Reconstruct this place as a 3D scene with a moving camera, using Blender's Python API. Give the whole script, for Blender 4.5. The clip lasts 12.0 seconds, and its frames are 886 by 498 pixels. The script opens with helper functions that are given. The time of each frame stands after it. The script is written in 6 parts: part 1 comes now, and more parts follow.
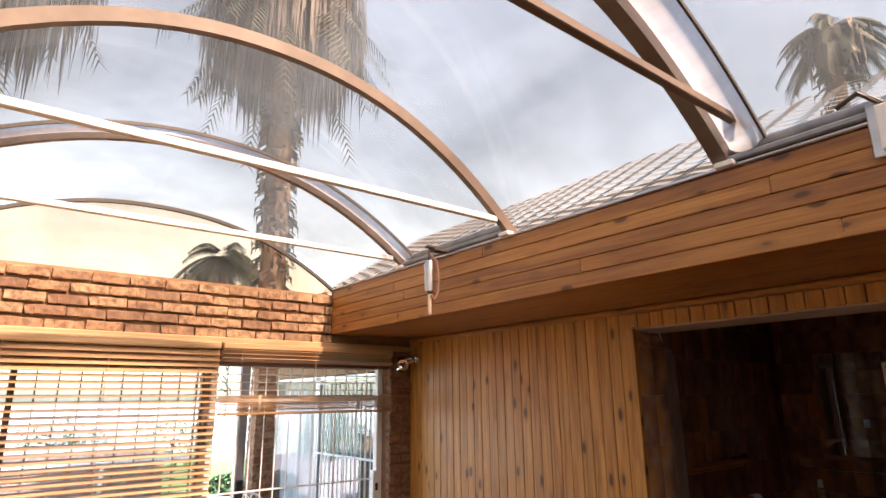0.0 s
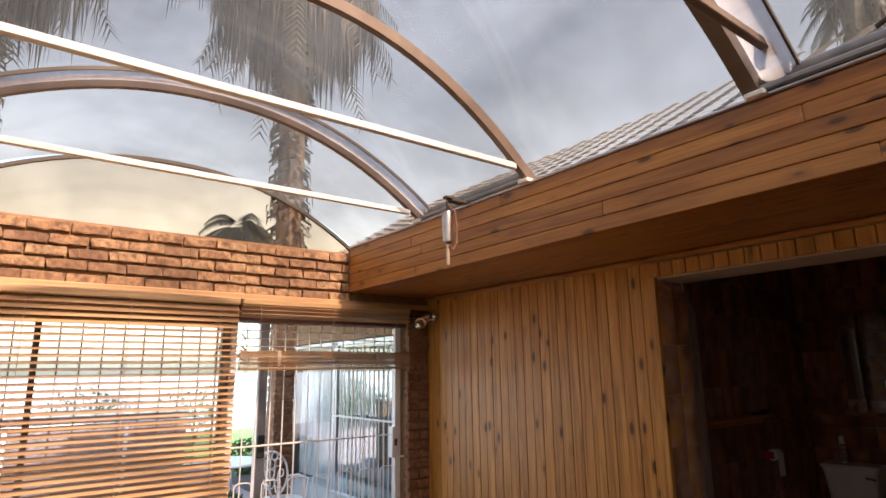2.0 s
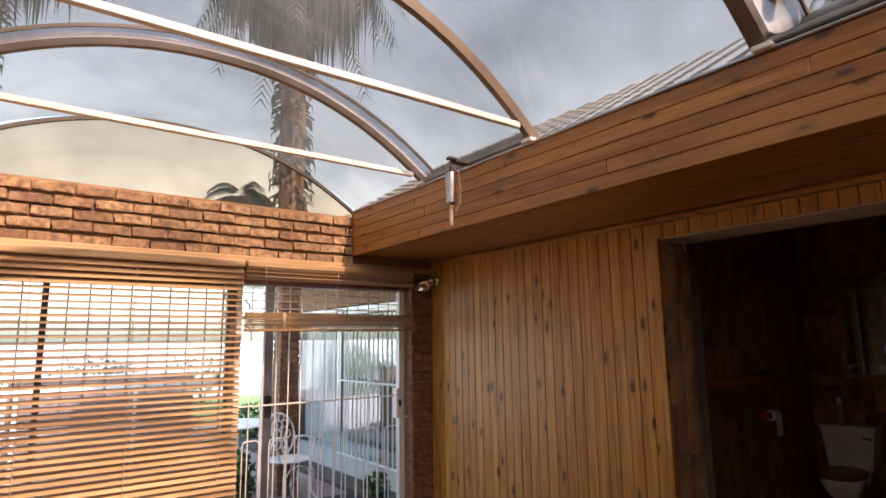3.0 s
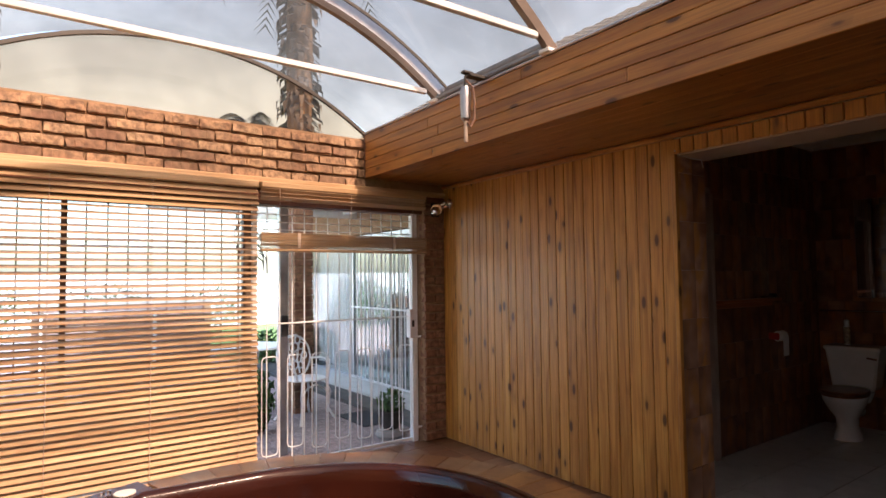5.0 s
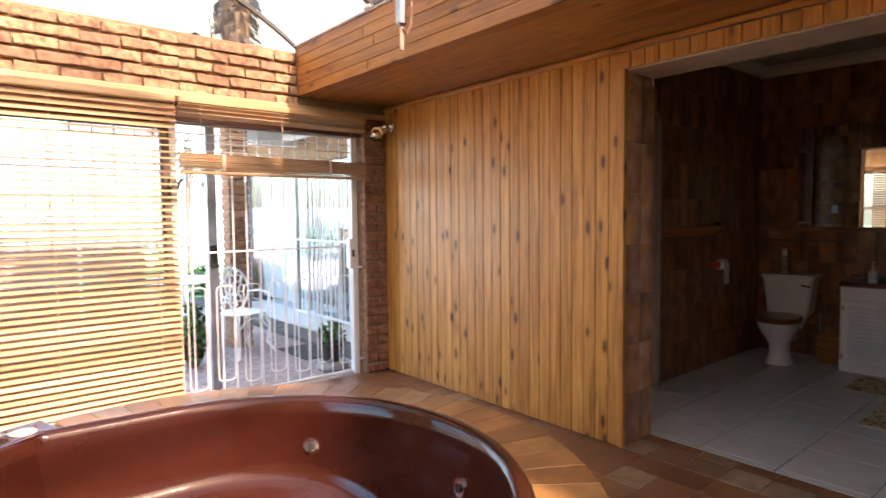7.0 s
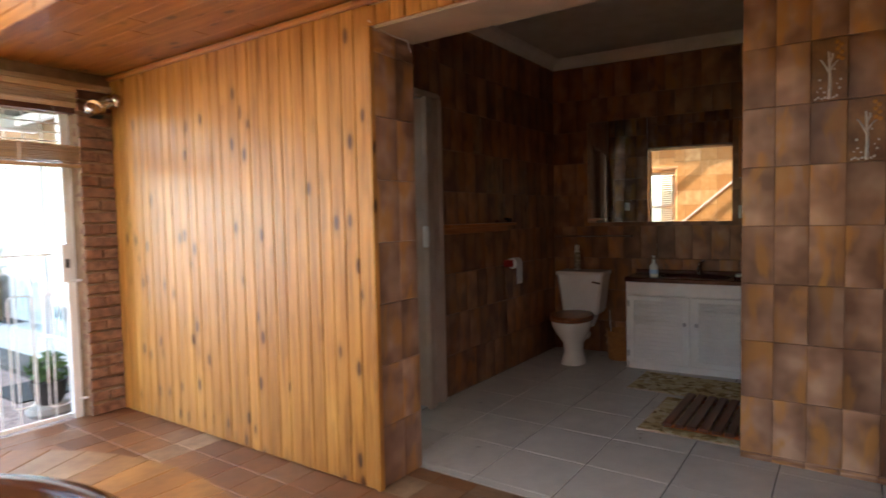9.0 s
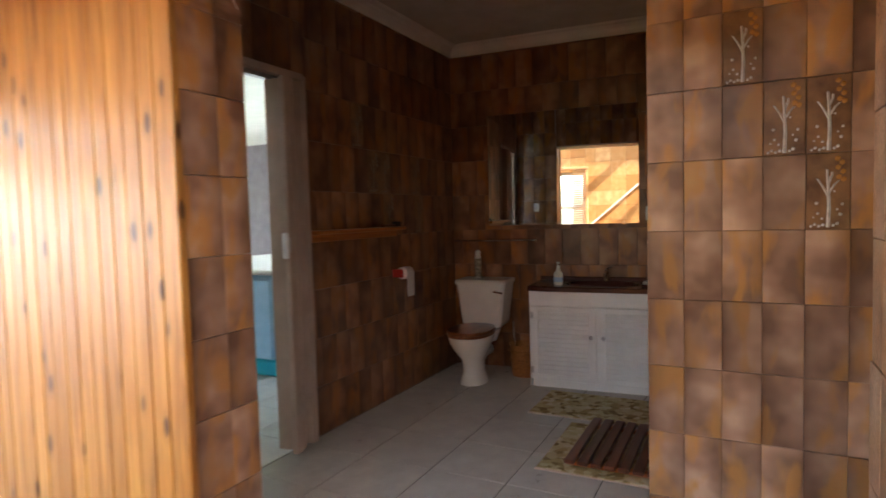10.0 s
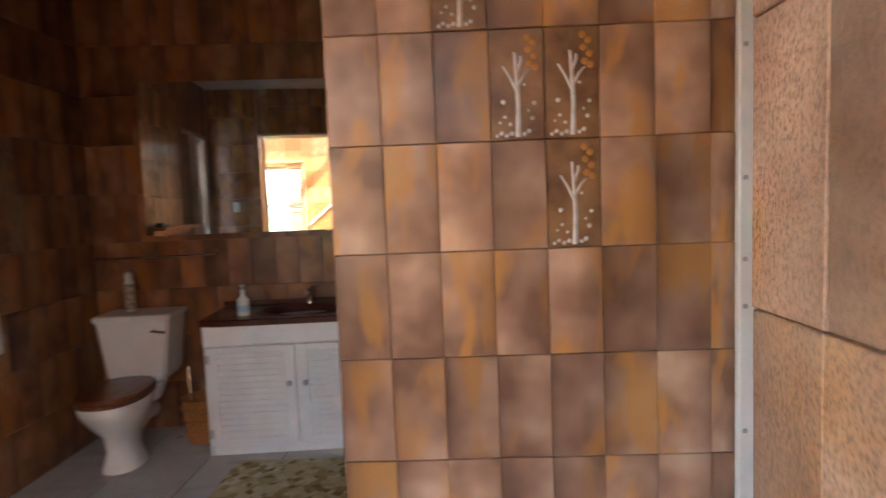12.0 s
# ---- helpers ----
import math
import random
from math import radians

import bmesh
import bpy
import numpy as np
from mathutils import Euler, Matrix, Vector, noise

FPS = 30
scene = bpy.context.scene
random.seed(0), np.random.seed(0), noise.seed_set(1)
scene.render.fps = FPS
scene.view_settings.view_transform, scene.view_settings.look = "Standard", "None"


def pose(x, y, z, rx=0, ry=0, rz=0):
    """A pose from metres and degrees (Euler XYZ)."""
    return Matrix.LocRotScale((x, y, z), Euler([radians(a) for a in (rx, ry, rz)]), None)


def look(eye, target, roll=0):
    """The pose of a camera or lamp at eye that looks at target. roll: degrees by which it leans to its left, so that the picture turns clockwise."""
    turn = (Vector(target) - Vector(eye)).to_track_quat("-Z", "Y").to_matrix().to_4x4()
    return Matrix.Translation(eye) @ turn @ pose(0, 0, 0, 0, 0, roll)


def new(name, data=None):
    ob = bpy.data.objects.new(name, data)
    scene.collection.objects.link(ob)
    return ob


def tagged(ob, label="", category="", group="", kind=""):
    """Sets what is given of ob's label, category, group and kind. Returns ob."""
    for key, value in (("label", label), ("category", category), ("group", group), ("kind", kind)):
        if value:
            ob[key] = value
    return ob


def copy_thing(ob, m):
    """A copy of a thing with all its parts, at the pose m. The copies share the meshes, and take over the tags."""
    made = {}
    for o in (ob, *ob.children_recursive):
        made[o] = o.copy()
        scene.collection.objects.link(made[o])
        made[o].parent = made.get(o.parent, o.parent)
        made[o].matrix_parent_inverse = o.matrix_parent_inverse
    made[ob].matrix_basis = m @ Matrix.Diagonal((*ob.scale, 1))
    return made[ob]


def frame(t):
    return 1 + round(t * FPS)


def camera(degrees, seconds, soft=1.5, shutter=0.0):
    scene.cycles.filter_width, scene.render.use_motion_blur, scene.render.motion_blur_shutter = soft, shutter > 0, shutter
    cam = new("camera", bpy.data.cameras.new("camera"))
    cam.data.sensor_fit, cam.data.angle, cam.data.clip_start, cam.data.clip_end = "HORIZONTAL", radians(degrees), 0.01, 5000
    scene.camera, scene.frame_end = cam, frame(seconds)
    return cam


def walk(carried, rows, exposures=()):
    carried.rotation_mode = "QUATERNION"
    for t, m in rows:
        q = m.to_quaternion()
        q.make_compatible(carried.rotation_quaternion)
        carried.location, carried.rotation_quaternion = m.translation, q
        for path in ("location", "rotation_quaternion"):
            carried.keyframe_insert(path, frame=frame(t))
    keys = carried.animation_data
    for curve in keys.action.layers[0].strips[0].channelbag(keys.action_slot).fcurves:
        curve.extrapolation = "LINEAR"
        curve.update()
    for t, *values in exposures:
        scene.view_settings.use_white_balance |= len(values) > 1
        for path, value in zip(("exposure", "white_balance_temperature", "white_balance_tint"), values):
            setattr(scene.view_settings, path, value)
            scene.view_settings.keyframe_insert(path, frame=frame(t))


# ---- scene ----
cam = camera(74.5, 12.0, shutter=0.5)
PATH = [
    (0, (0.532, 0.53, 1.786), (1.732, 2.051, 2.281), -0.6),
    (0.5, (0.547, 0.574, 1.751), (1.742, 2.098, 2.25), -0.7),
    (1, (0.554, 0.598, 1.719), (1.741, 2.133, 2.206), -0.7),
    (1.5, (0.541, 0.598, 1.678), (1.72, 2.147, 2.136), -0.8),
    (2, (0.55, 0.606, 1.644), (1.725, 2.171, 2.057), -0.8),
    (2.5, (0.556, 0.598, 1.613), (1.725, 2.177, 1.985), -0.6),
    (3, (0.546, 0.608, 1.582), (1.723, 2.194, 1.896), -0.8),
    (5, (0.518, 0.637, 1.458), (1.683, 2.259, 1.558), -0.7),
    (5.5, (0.528, 0.639, 1.43), (1.695, 2.263, 1.474), -0.7),
    (6, (0.58, 0.672, 1.39), (1.756, 2.29, 1.36), -0.6),
    (6.5, (0.66, 0.735, 1.386), (1.861, 2.332, 1.299), -0.5),
    (7, (0.745, 0.753, 1.374), (2.029, 2.282, 1.258), -0.6),
    (7.2, (0.792, 0.766, 1.369), (2.119, 2.257, 1.246), -0.6),
    (8.8, (1.524, 0.836, 1.303), (3.127, 2.028, 1.196), -1.1),
    (9, (1.635, 0.831, 1.306), (3.274, 1.971, 1.197), -1.2),
    (9.5, (1.954, 0.851, 1.327), (3.668, 1.875, 1.213), -1.5),
    (10, (2.308, 0.907, 1.319), (4.082, 1.824, 1.206), -1.5),
    (10.5, (2.637, 0.931, 1.335), (4.489, 1.676, 1.21), -1.9),
    (11, (2.922, 0.925, 1.334), (4.842, 1.47, 1.2), -1.7),
    (11.5, (3.158, 0.943, 1.342), (5.126, 1.274, 1.209), -1.6),
    (12, (3.404, 0.94, 1.363), (5.397, 0.99, 1.205), -2.2),
]
walk(cam, [(t, look(eye, target, roll)) for t, eye, target, roll in PATH],
     [(0.0, 2.45, 6000, 11), (1.0, 2.4, 6000, 11), (2.5, 1.9, 5950, 11), (5.5, 2.12, 5800, 11), (6.5, 2.85, 5700, 9), (7.0, 3.2, 5650, 8), (9.0, 3.88, 5850, 4),
      (9.5, 4.08, 5900, 4), (10.0, 4.42, 5850, 5), (10.5, 4.75, 5750, 9), (11.0, 5.05, 5600, 6), (11.5, 5.15, 5550, 5), (12.0, 5.05, 5500, 6)])

# ---- light ----
world = bpy.data.worlds.new("sky")
world.use_nodes = True
scene.world = world
wn = world.node_tree
sky = wn.nodes.new("ShaderNodeTexSky")
sky.sky_type = "NISHITA"
sky.sun_disc = False
sky.sun_elevation = radians(48)
sky.sun_rotation = radians(180)
sky.air_density, sky.dust_density, sky.ozone_density = 1.3, 2.2, 0.6
wn.nodes["Background"].inputs["Strength"].default_value = 0.15
wn.links.new(sky.outputs[0], wn.nodes["Background"].inputs[0])
sun = new("sun", bpy.data.lights.new("sun", "SUN"))
sun.data.energy, sun.data.angle, sun.data.color = 4.2, radians(2.5), (1.0, 0.965, 0.92)
sun.matrix_world = look((0, 0, 10), (-0.15 * 3, 0.68 * 3, 10 - 0.74 * 3))


# ---- materials ----
def nodes_of(name):
    m = bpy.data.materials.new(name)
    m.use_nodes = True
    return m, m.node_tree, m.node_tree.nodes["Principled BSDF"]


def ramp(nt, fac, stops):
    r = nt.nodes.new("ShaderNodeValToRGB")
    while len(r.color_ramp.elements) < len(stops):
        r.color_ramp.elements.new(0.5)
    for e, (p, c) in zip(r.color_ramp.elements, stops):
        e.position, e.color = p, (*c, 1)
    nt.links.new(fac, r.inputs[0])
    return r.outputs[0]


def mixc(nt, fac, a, b, mode="MIX"):
    n = nt.nodes.new("ShaderNodeMix")
    n.data_type, n.blend_type = "RGBA", mode
    for sock, v in ((n.inputs[0], fac), (n.inputs[6], a), (n.inputs[7], b)):
        if isinstance(v, bpy.types.NodeSocket):
            nt.links.new(v, sock)
        else:
            sock.default_value = v if isinstance(v, (int, float)) else (*v, 1)
    return n.outputs[2]


def calc(nt, op, a, b=0.0):
    n = nt.nodes.new("ShaderNodeMath")
    n.operation = op
    for sock, v in zip(n.inputs, (a, b)):
        if isinstance(v, bpy.types.NodeSocket):
            nt.links.new(v, sock)
        else:
            sock.default_value = v
    return n.outputs[0]


def coords(nt, scale=(1, 1, 1), local=False, shuffle=False):
    """World or object coordinates in metres, scaled, moved at random from piece to piece if wished."""
    if local:
        out = nt.nodes.new("ShaderNodeTexCoord").outputs["Object"]
    else:
        out = nt.nodes.new("ShaderNodeNewGeometry").outputs["Position"]
    if shuffle:
        info = nt.nodes.new("ShaderNodeObjectInfo")
        add = nt.nodes.new("ShaderNodeVectorMath")
        add.operation = "MULTIPLY_ADD"
        nt.links.new(info.outputs["Random"], add.inputs[0])
        add.inputs[1].default_value = (37.0, 19.0, 53.0)
        nt.links.new(out, add.inputs[2])
        out = add.outputs[0]
    m = nt.nodes.new("ShaderNodeMapping")
    m.inputs["Scale"].default_value = scale
    nt.links.new(out, m.inputs[0])
    return m.outputs[0]


def noise_tex(nt, vec, scale, detail=4.0, rough=0.55, warp=0.0):
    n = nt.nodes.new("ShaderNodeTexNoise")
    n.inputs["Scale"].default_value, n.inputs["Detail"].default_value = scale, detail
    n.inputs["Roughness"].default_value, n.inputs["Distortion"].default_value = rough, warp
    nt.links.new(vec, n.inputs["Vector"])
    return n.outputs["Fac"]


def bump(nt, bsdf, height, strength=0.3, distance=0.004):
    b = nt.nodes.new("ShaderNodeBump")
    b.inputs["Strength"].default_value, b.inputs["Distance"].default_value = strength, distance
    nt.links.new(height, b.inputs["Height"])
    nt.links.new(b.outputs[0], bsdf.inputs["Normal"])


def rand(nt):
    return nt.nodes.new("ShaderNodeObjectInfo").outputs["Random"]


def plain(name, dark, light, rough=0.6, scale=6.0, metal=0.0, relief=0.15, vary=0.0, fine=60.0):
    """Paint, plaster, metal: two scales of variation round one colour."""
    m, nt, b = nodes_of(name)
    v = coords(nt)
    col = ramp(nt, noise_tex(nt, v, scale, 5), ((0.3, dark), (0.7, light)))
    f = noise_tex(nt, v, fine, 3)
    col = mixc(nt, 0.12, col, ramp(nt, f, ((0.35, dark), (0.65, light))), "MULTIPLY")
    if vary:
        col = mixc(nt, calc(nt, "MULTIPLY", rand(nt), vary), col, dark)
    nt.links.new(col, b.inputs["Base Color"])
    nt.links.new(calc(nt, "ADD", calc(nt, "MULTIPLY", f, 0.2), rough - 0.1), b.inputs["Roughness"])
    b.inputs["Metallic"].default_value = metal
    bump(nt, b, f, relief, 0.002)
    return m


def timber(name, along, pale, mid, dark, rough=0.42, knots=True):
    """Varnished pine, its grain along the axis 0, 1 or 2, with knots, changing from board to board."""
    m, nt, b = nodes_of(name)
    st = [14.0, 14.0, 14.0]
    st[along] = 0.8
    v = coords(nt, tuple(st), shuffle=True)
    g = noise_tex(nt, v, 1.6, 6, 0.6, 0.8)
    fine = noise_tex(nt, coords(nt, tuple(9 * s if i != along else s * 3 for i, s in enumerate(st)), shuffle=True), 1.0, 3)
    col = ramp(nt, g, ((0.16, dark), (0.45, mid), (0.68, pale)))
    col = mixc(nt, 0.65, col, ramp(nt, fine, ((0.3, (0.62, 0.56, 0.5)), (0.68, (1.15, 1.15, 1.15)))), "MULTIPLY")
    tone = ramp(nt, rand(nt), ((0.0, (0.84, 0.80, 0.74)), (0.35, (0.96, 0.94, 0.91)), (0.7, (1.03, 1.03, 1.02)), (1.0, (1.14, 1.16, 1.18))))
    col = mixc(nt, 0.85, col, tone, "MULTIPLY")
    if knots:
        ks = [13.0, 13.0, 13.0]
        ks[along] = 5.0
        vo = nt.nodes.new("ShaderNodeTexVoronoi")
        vo.inputs["Scale"].default_value = 1.0
        nt.links.new(coords(nt, tuple(ks), shuffle=True), vo.inputs["Vector"])
        k = ramp(nt, vo.outputs["Distance"], ((0.10, (1, 1, 1)), (0.17, (0.85, 0.85, 0.85)), (0.22, (0.25, 0.25, 0.25)), (0.42, (0, 0, 0))))
        pick = nt.nodes.new("ShaderNodeSeparateColor")
        nt.links.new(vo.outputs["Color"], pick.inputs[0])
        k = calc(nt, "MULTIPLY", k, calc(nt, "GREATER_THAN", pick.outputs[0], 0.38))
        col = mixc(nt, calc(nt, "MULTIPLY", k, 0.95), col, tuple(0.55 * c for c in dark))
    nt.links.new(col, b.inputs["Base Color"])
    b.inputs["Roughness"].default_value = rough
    b.inputs["Specular IOR Level"].default_value = 0.35
    b.inputs["Coat Weight"].default_value, b.inputs["Coat Roughness"].default_value = 0.3, 0.3
    bump(nt, b, fine, 0.15, 0.001)
    return m


def brick_mat(name, a, bcol, c):
    m, nt, b = nodes_of(name)
    n = noise_tex(nt, coords(nt, shuffle=True), 22, 6, 0.65)
    base = ramp(nt, rand(nt), ((0.0, a), (0.45, bcol), (1.0, c)))
    col = mixc(nt, ramp(nt, n, ((0.4, (0, 0, 0)), (0.62, (1, 1, 1)))), base, tuple(0.45 * x for x in a))
    col = mixc(nt, 0.3, col, ramp(nt, noise_tex(nt, coords(nt), 5, 3), ((0.35, a), (0.65, c))))
    nt.links.new(col, b.inputs["Base Color"])
    b.inputs["Roughness"].default_value = 0.85
    bump(nt, b, n, 0.6, 0.006)
    return m


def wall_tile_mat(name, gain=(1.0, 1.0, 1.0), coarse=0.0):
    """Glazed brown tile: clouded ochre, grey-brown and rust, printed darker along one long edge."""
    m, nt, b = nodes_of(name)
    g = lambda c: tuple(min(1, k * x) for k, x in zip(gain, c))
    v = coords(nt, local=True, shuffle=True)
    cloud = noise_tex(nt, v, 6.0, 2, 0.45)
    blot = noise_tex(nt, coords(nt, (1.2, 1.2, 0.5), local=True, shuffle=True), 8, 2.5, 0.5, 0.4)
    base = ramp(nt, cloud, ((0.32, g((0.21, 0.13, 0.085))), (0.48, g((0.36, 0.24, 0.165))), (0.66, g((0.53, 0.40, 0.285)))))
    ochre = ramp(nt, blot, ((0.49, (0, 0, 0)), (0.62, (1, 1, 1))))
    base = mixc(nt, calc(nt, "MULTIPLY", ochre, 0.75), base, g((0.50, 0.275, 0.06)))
    sep = nt.nodes.new("ShaderNodeSeparateXYZ")
    nt.links.new(coords(nt, local=True), sep.inputs[0])
    across = calc(nt, "MULTIPLY", calc(nt, "ADD", sep.outputs[0], 0.07), 7.0)
    flip = calc(nt, "GREATER_THAN", rand(nt), 0.5)
    u = calc(nt, "ABSOLUTE", calc(nt, "SUBTRACT", across, flip))
    edge = ramp(nt, u, ((0.0, (1, 1, 1)), (0.12, (0.6, 0.6, 0.6)), (0.5, (0, 0, 0))))
    base = mixc(nt, calc(nt, "MULTIPLY", edge, 0.62), base, g((0.12, 0.062, 0.036)))
    tone = ramp(nt, rand(nt), ((0.0, (0.66, 0.62, 0.6)), (0.5, (0.95, 0.93, 0.92)), (1.0, (1.3, 1.27, 1.2))))
    base = mixc(nt, 1.0, base, tone, "MULTIPLY")
    if coarse:
        sp = noise_tex(nt, coords(nt, (1, 1, 0.7)), 190, 4, 0.8)
        base = mixc(nt, ramp(nt, sp, ((0.38, (coarse, coarse, coarse)), (0.55, (0, 0, 0)))), base, g((0.07, 0.032, 0.016)))
        mott = noise_tex(nt, coords(nt), 9, 4, 0.6)
        base = mixc(nt, 0.3, base, ramp(nt, mott, ((0.35, (0.20, 0.12, 0.07)), (0.65, (0.52, 0.40, 0.28)))))
        bump(nt, b, sp, 0.5, 0.004)
    else:
        bump(nt, b, cloud, 0.25, 0.006)
    nt.links.new(base, b.inputs["Base Color"])
    b.inputs["Roughness"].default_value = 0.5 if coarse else 0.32
    return m


def floor_tile_mat(name, a, c, rough, vary=0.3):
    m, nt, b = nodes_of(name)
    v = coords(nt, local=True, shuffle=True)
    n = noise_tex(nt, v, 7, 5, 0.6)
    col = ramp(nt, n, ((0.3, a), (0.7, c)))
    col = mixc(nt, calc(nt, "MULTIPLY", rand(nt), vary), col, a)
    nt.links.new(col, b.inputs["Base Color"])
    nt.links.new(calc(nt, "ADD", calc(nt, "MULTIPLY", n, 0.25), rough - 0.1), b.inputs["Roughness"])
    bump(nt, b, noise_tex(nt, v, 40, 3), 0.08, 0.002)
    return m


def deck_mat(name, stops):
    m, nt, b = nodes_of(name)
    v = coords(nt, local=True, shuffle=True)
    n = noise_tex(nt, v, 9, 5, 0.6)
    base = ramp(nt, rand(nt), stops)
    col = mixc(nt, ramp(nt, n, ((0.35, (0.6, 0.6, 0.6)), (0.65, (0, 0, 0)))), base, (0.11, 0.053, 0.025))
    nt.links.new(col, b.inputs["Base Color"])
    b.inputs["Roughness"].default_value = 0.38
    bump(nt, b, n, 0.3, 0.004)
    return m


def glass_sheet(name, tint, gloss=0.06, rough=0.02, haze=None, thin=0.4, thick=0.6):
    """A thin sheet: see-through with a faint mirror, and milky where haze gives a colour."""
    m = bpy.data.materials.new(name)
    m.use_nodes = True
    nt = m.node_tree
    nt.nodes.remove(nt.nodes["Principled BSDF"])
    tr, gl = nt.nodes.new("ShaderNodeBsdfTransparent"), nt.nodes.new("ShaderNodeBsdfGlossy")
    mx = nt.nodes.new("ShaderNodeMixShader")
    col = ramp(nt, noise_tex(nt, coords(nt), 1.1 if haze else 1.3, 4), ((0.32, tuple((0.58 if haze else 0.9) * t for t in tint)), (0.66, tint)))
    nt.links.new(col, tr.inputs[0])
    through_it = tr.outputs[0]
    if haze:
        tl, mh = nt.nodes.new("ShaderNodeBsdfTranslucent"), nt.nodes.new("ShaderNodeMixShader")
        tl.inputs[0].default_value = (*haze, 1)
        streak = noise_tex(nt, coords(nt, (1.0, 0.25, 1.0)), 2.2, 6, 0.65)
        nt.links.new(ramp(nt, streak, ((0.3, (thin, thin, thin)), (0.7, (thick, thick, thick)))), mh.inputs[0])
        nt.links.new(tr.outputs[0], mh.inputs[1])
        nt.links.new(tl.outputs[0], mh.inputs[2])
        through_it = mh.outputs[0]
    gl.inputs["Roughness"].default_value = rough
    gl.inputs["Color"].default_value = (1, 1, 1, 1)
    mx.inputs[0].default_value = gloss
    nt.links.new(through_it, mx.inputs[1])
    nt.links.new(gl.outputs[0], mx.inputs[2])
    nt.links.new(mx.outputs[0], nt.nodes["Material Output"].inputs[0])
    return m


def leaf_mat(name, a, c):
    m, nt, b = nodes_of(name)
    r = nt.nodes.new("ShaderNodeNewGeometry").outputs["Random Per Island"]
    nt.links.new(ramp(nt, r, ((0.0, a), (1.0, c))), b.inputs["Base Color"])
    b.inputs["Roughness"].default_value = 0.6
    b.inputs["Transmission Weight"].default_value = 0.0
    return m


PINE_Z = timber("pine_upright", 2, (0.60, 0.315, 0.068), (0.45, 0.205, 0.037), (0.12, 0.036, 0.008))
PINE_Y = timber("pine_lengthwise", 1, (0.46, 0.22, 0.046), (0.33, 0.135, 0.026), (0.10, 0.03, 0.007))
SLAT = timber("blind_slat_wood", 0, (0.56, 0.40, 0.235), (0.47, 0.315, 0.17), (0.35, 0.215, 0.105), 0.45, False)
DARKWOOD = timber("dark_wood", 0, (0.16, 0.06, 0.03), (0.10, 0.035, 0.018), (0.05, 0.018, 0.01), 0.5, False)
SHELFWOOD = timber("orange_shelf_wood", 0, (0.52, 0.19, 0.04), (0.40, 0.125, 0.025), (0.26, 0.07, 0.015), 0.3, False)
BRICK = brick_mat("stock_brick", (0.20, 0.11, 0.07), (0.39, 0.23, 0.125), (0.50, 0.345, 0.20))
# garden wall brick greyed, the shade on it put into the colour
BRICK_GREY = brick_mat("shade_grey_garden_brick", (0.17, 0.11, 0.095), (0.24, 0.165, 0.15), (0.30, 0.215, 0.195))
BRICK_DARK = brick_mat("pier_brick", (0.20, 0.09, 0.05), (0.30, 0.15, 0.08), (0.38, 0.21, 0.12))
MORTAR = plain("mortar", (0.24, 0.145, 0.08), (0.38, 0.25, 0.145), 0.95, 12, relief=0.5)
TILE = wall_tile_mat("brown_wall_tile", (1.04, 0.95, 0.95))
# the same brown tile, its colour lowered for the shade on the bathroom walls
TILE_SHADED = wall_tile_mat("shaded_brown_wall_tile", (0.64, 0.44, 0.325))
TILE_COARSE = wall_tile_mat("speckled_wall_tile", (0.92, 0.80, 0.74), 1.0)
TILE_DARK = plain("flower_tile", (0.12, 0.058, 0.03), (0.36, 0.20, 0.085), 0.35, 9)
GROUT = plain("brown_grout", (0.17, 0.105, 0.065), (0.25, 0.16, 0.10), 0.9)
BLOOM = plain("white_glaze", (0.55, 0.53, 0.53), (0.78, 0.76, 0.76), 0.35, 30)
TAUPE = plain("taupe_glaze", (0.22, 0.17, 0.13), (0.30, 0.24, 0.19), 0.35)
BLOOM_OCHRE = plain("ochre_glaze", (0.45, 0.20, 0.03), (0.55, 0.28, 0.05), 0.35)
FLOOR_TILE = floor_tile_mat("pale_floor_tile", (0.41, 0.385, 0.35), (0.54, 0.515, 0.465), 0.3)
FLOOR_GROUT = plain("grey_grout", (0.08, 0.075, 0.07), (0.14, 0.13, 0.115), 0.9)
DECK = deck_mat("deck_tile", ((0.0, (0.17, 0.075, 0.025)), (0.3, (0.30, 0.15, 0.045)), (0.58, (0.36, 0.20, 0.065)), (0.8, (0.22, 0.145, 0.08)), (1.0, (0.44, 0.33, 0.19))))
DECK_OUTER = deck_mat("outer_deck_tile", ((0.0, (0.13, 0.052, 0.022)), (0.4, (0.19, 0.082, 0.033)), (0.75, (0.25, 0.115, 0.045)), (0.93, (0.22, 0.13, 0.07)), (1.0, (0.40, 0.28, 0.17))))
SILL = floor_tile_mat("pale_sill_tile", (0.40, 0.30, 0.22), (0.60, 0.50, 0.40), 0.25)
DECK_GROUT = plain("deck_grout", (0.12, 0.08, 0.05), (0.2, 0.14, 0.09), 0.9)
PLASTER = plain("white_plaster", (0.68, 0.64, 0.58), (0.78, 0.75, 0.70), 0.85)
# white plaster lowered in colour to stand for the bathroom's dimness
BATH_PAINT = plain("dimmed_ceiling_paint", (0.50, 0.46, 0.41), (0.60, 0.56, 0.51), 0.85)
DOOR_CREAM = plain("aged_cream_vinyl", (0.38, 0.29, 0.235), (0.47, 0.365, 0.295), 0.55)
CABLE = plain("brown_cable", (0.20, 0.11, 0.075), (0.30, 0.17, 0.12), 0.5)
CREAM = plain("cream_paint", (0.43, 0.345, 0.27), (0.53, 0.43, 0.345), 0.55)
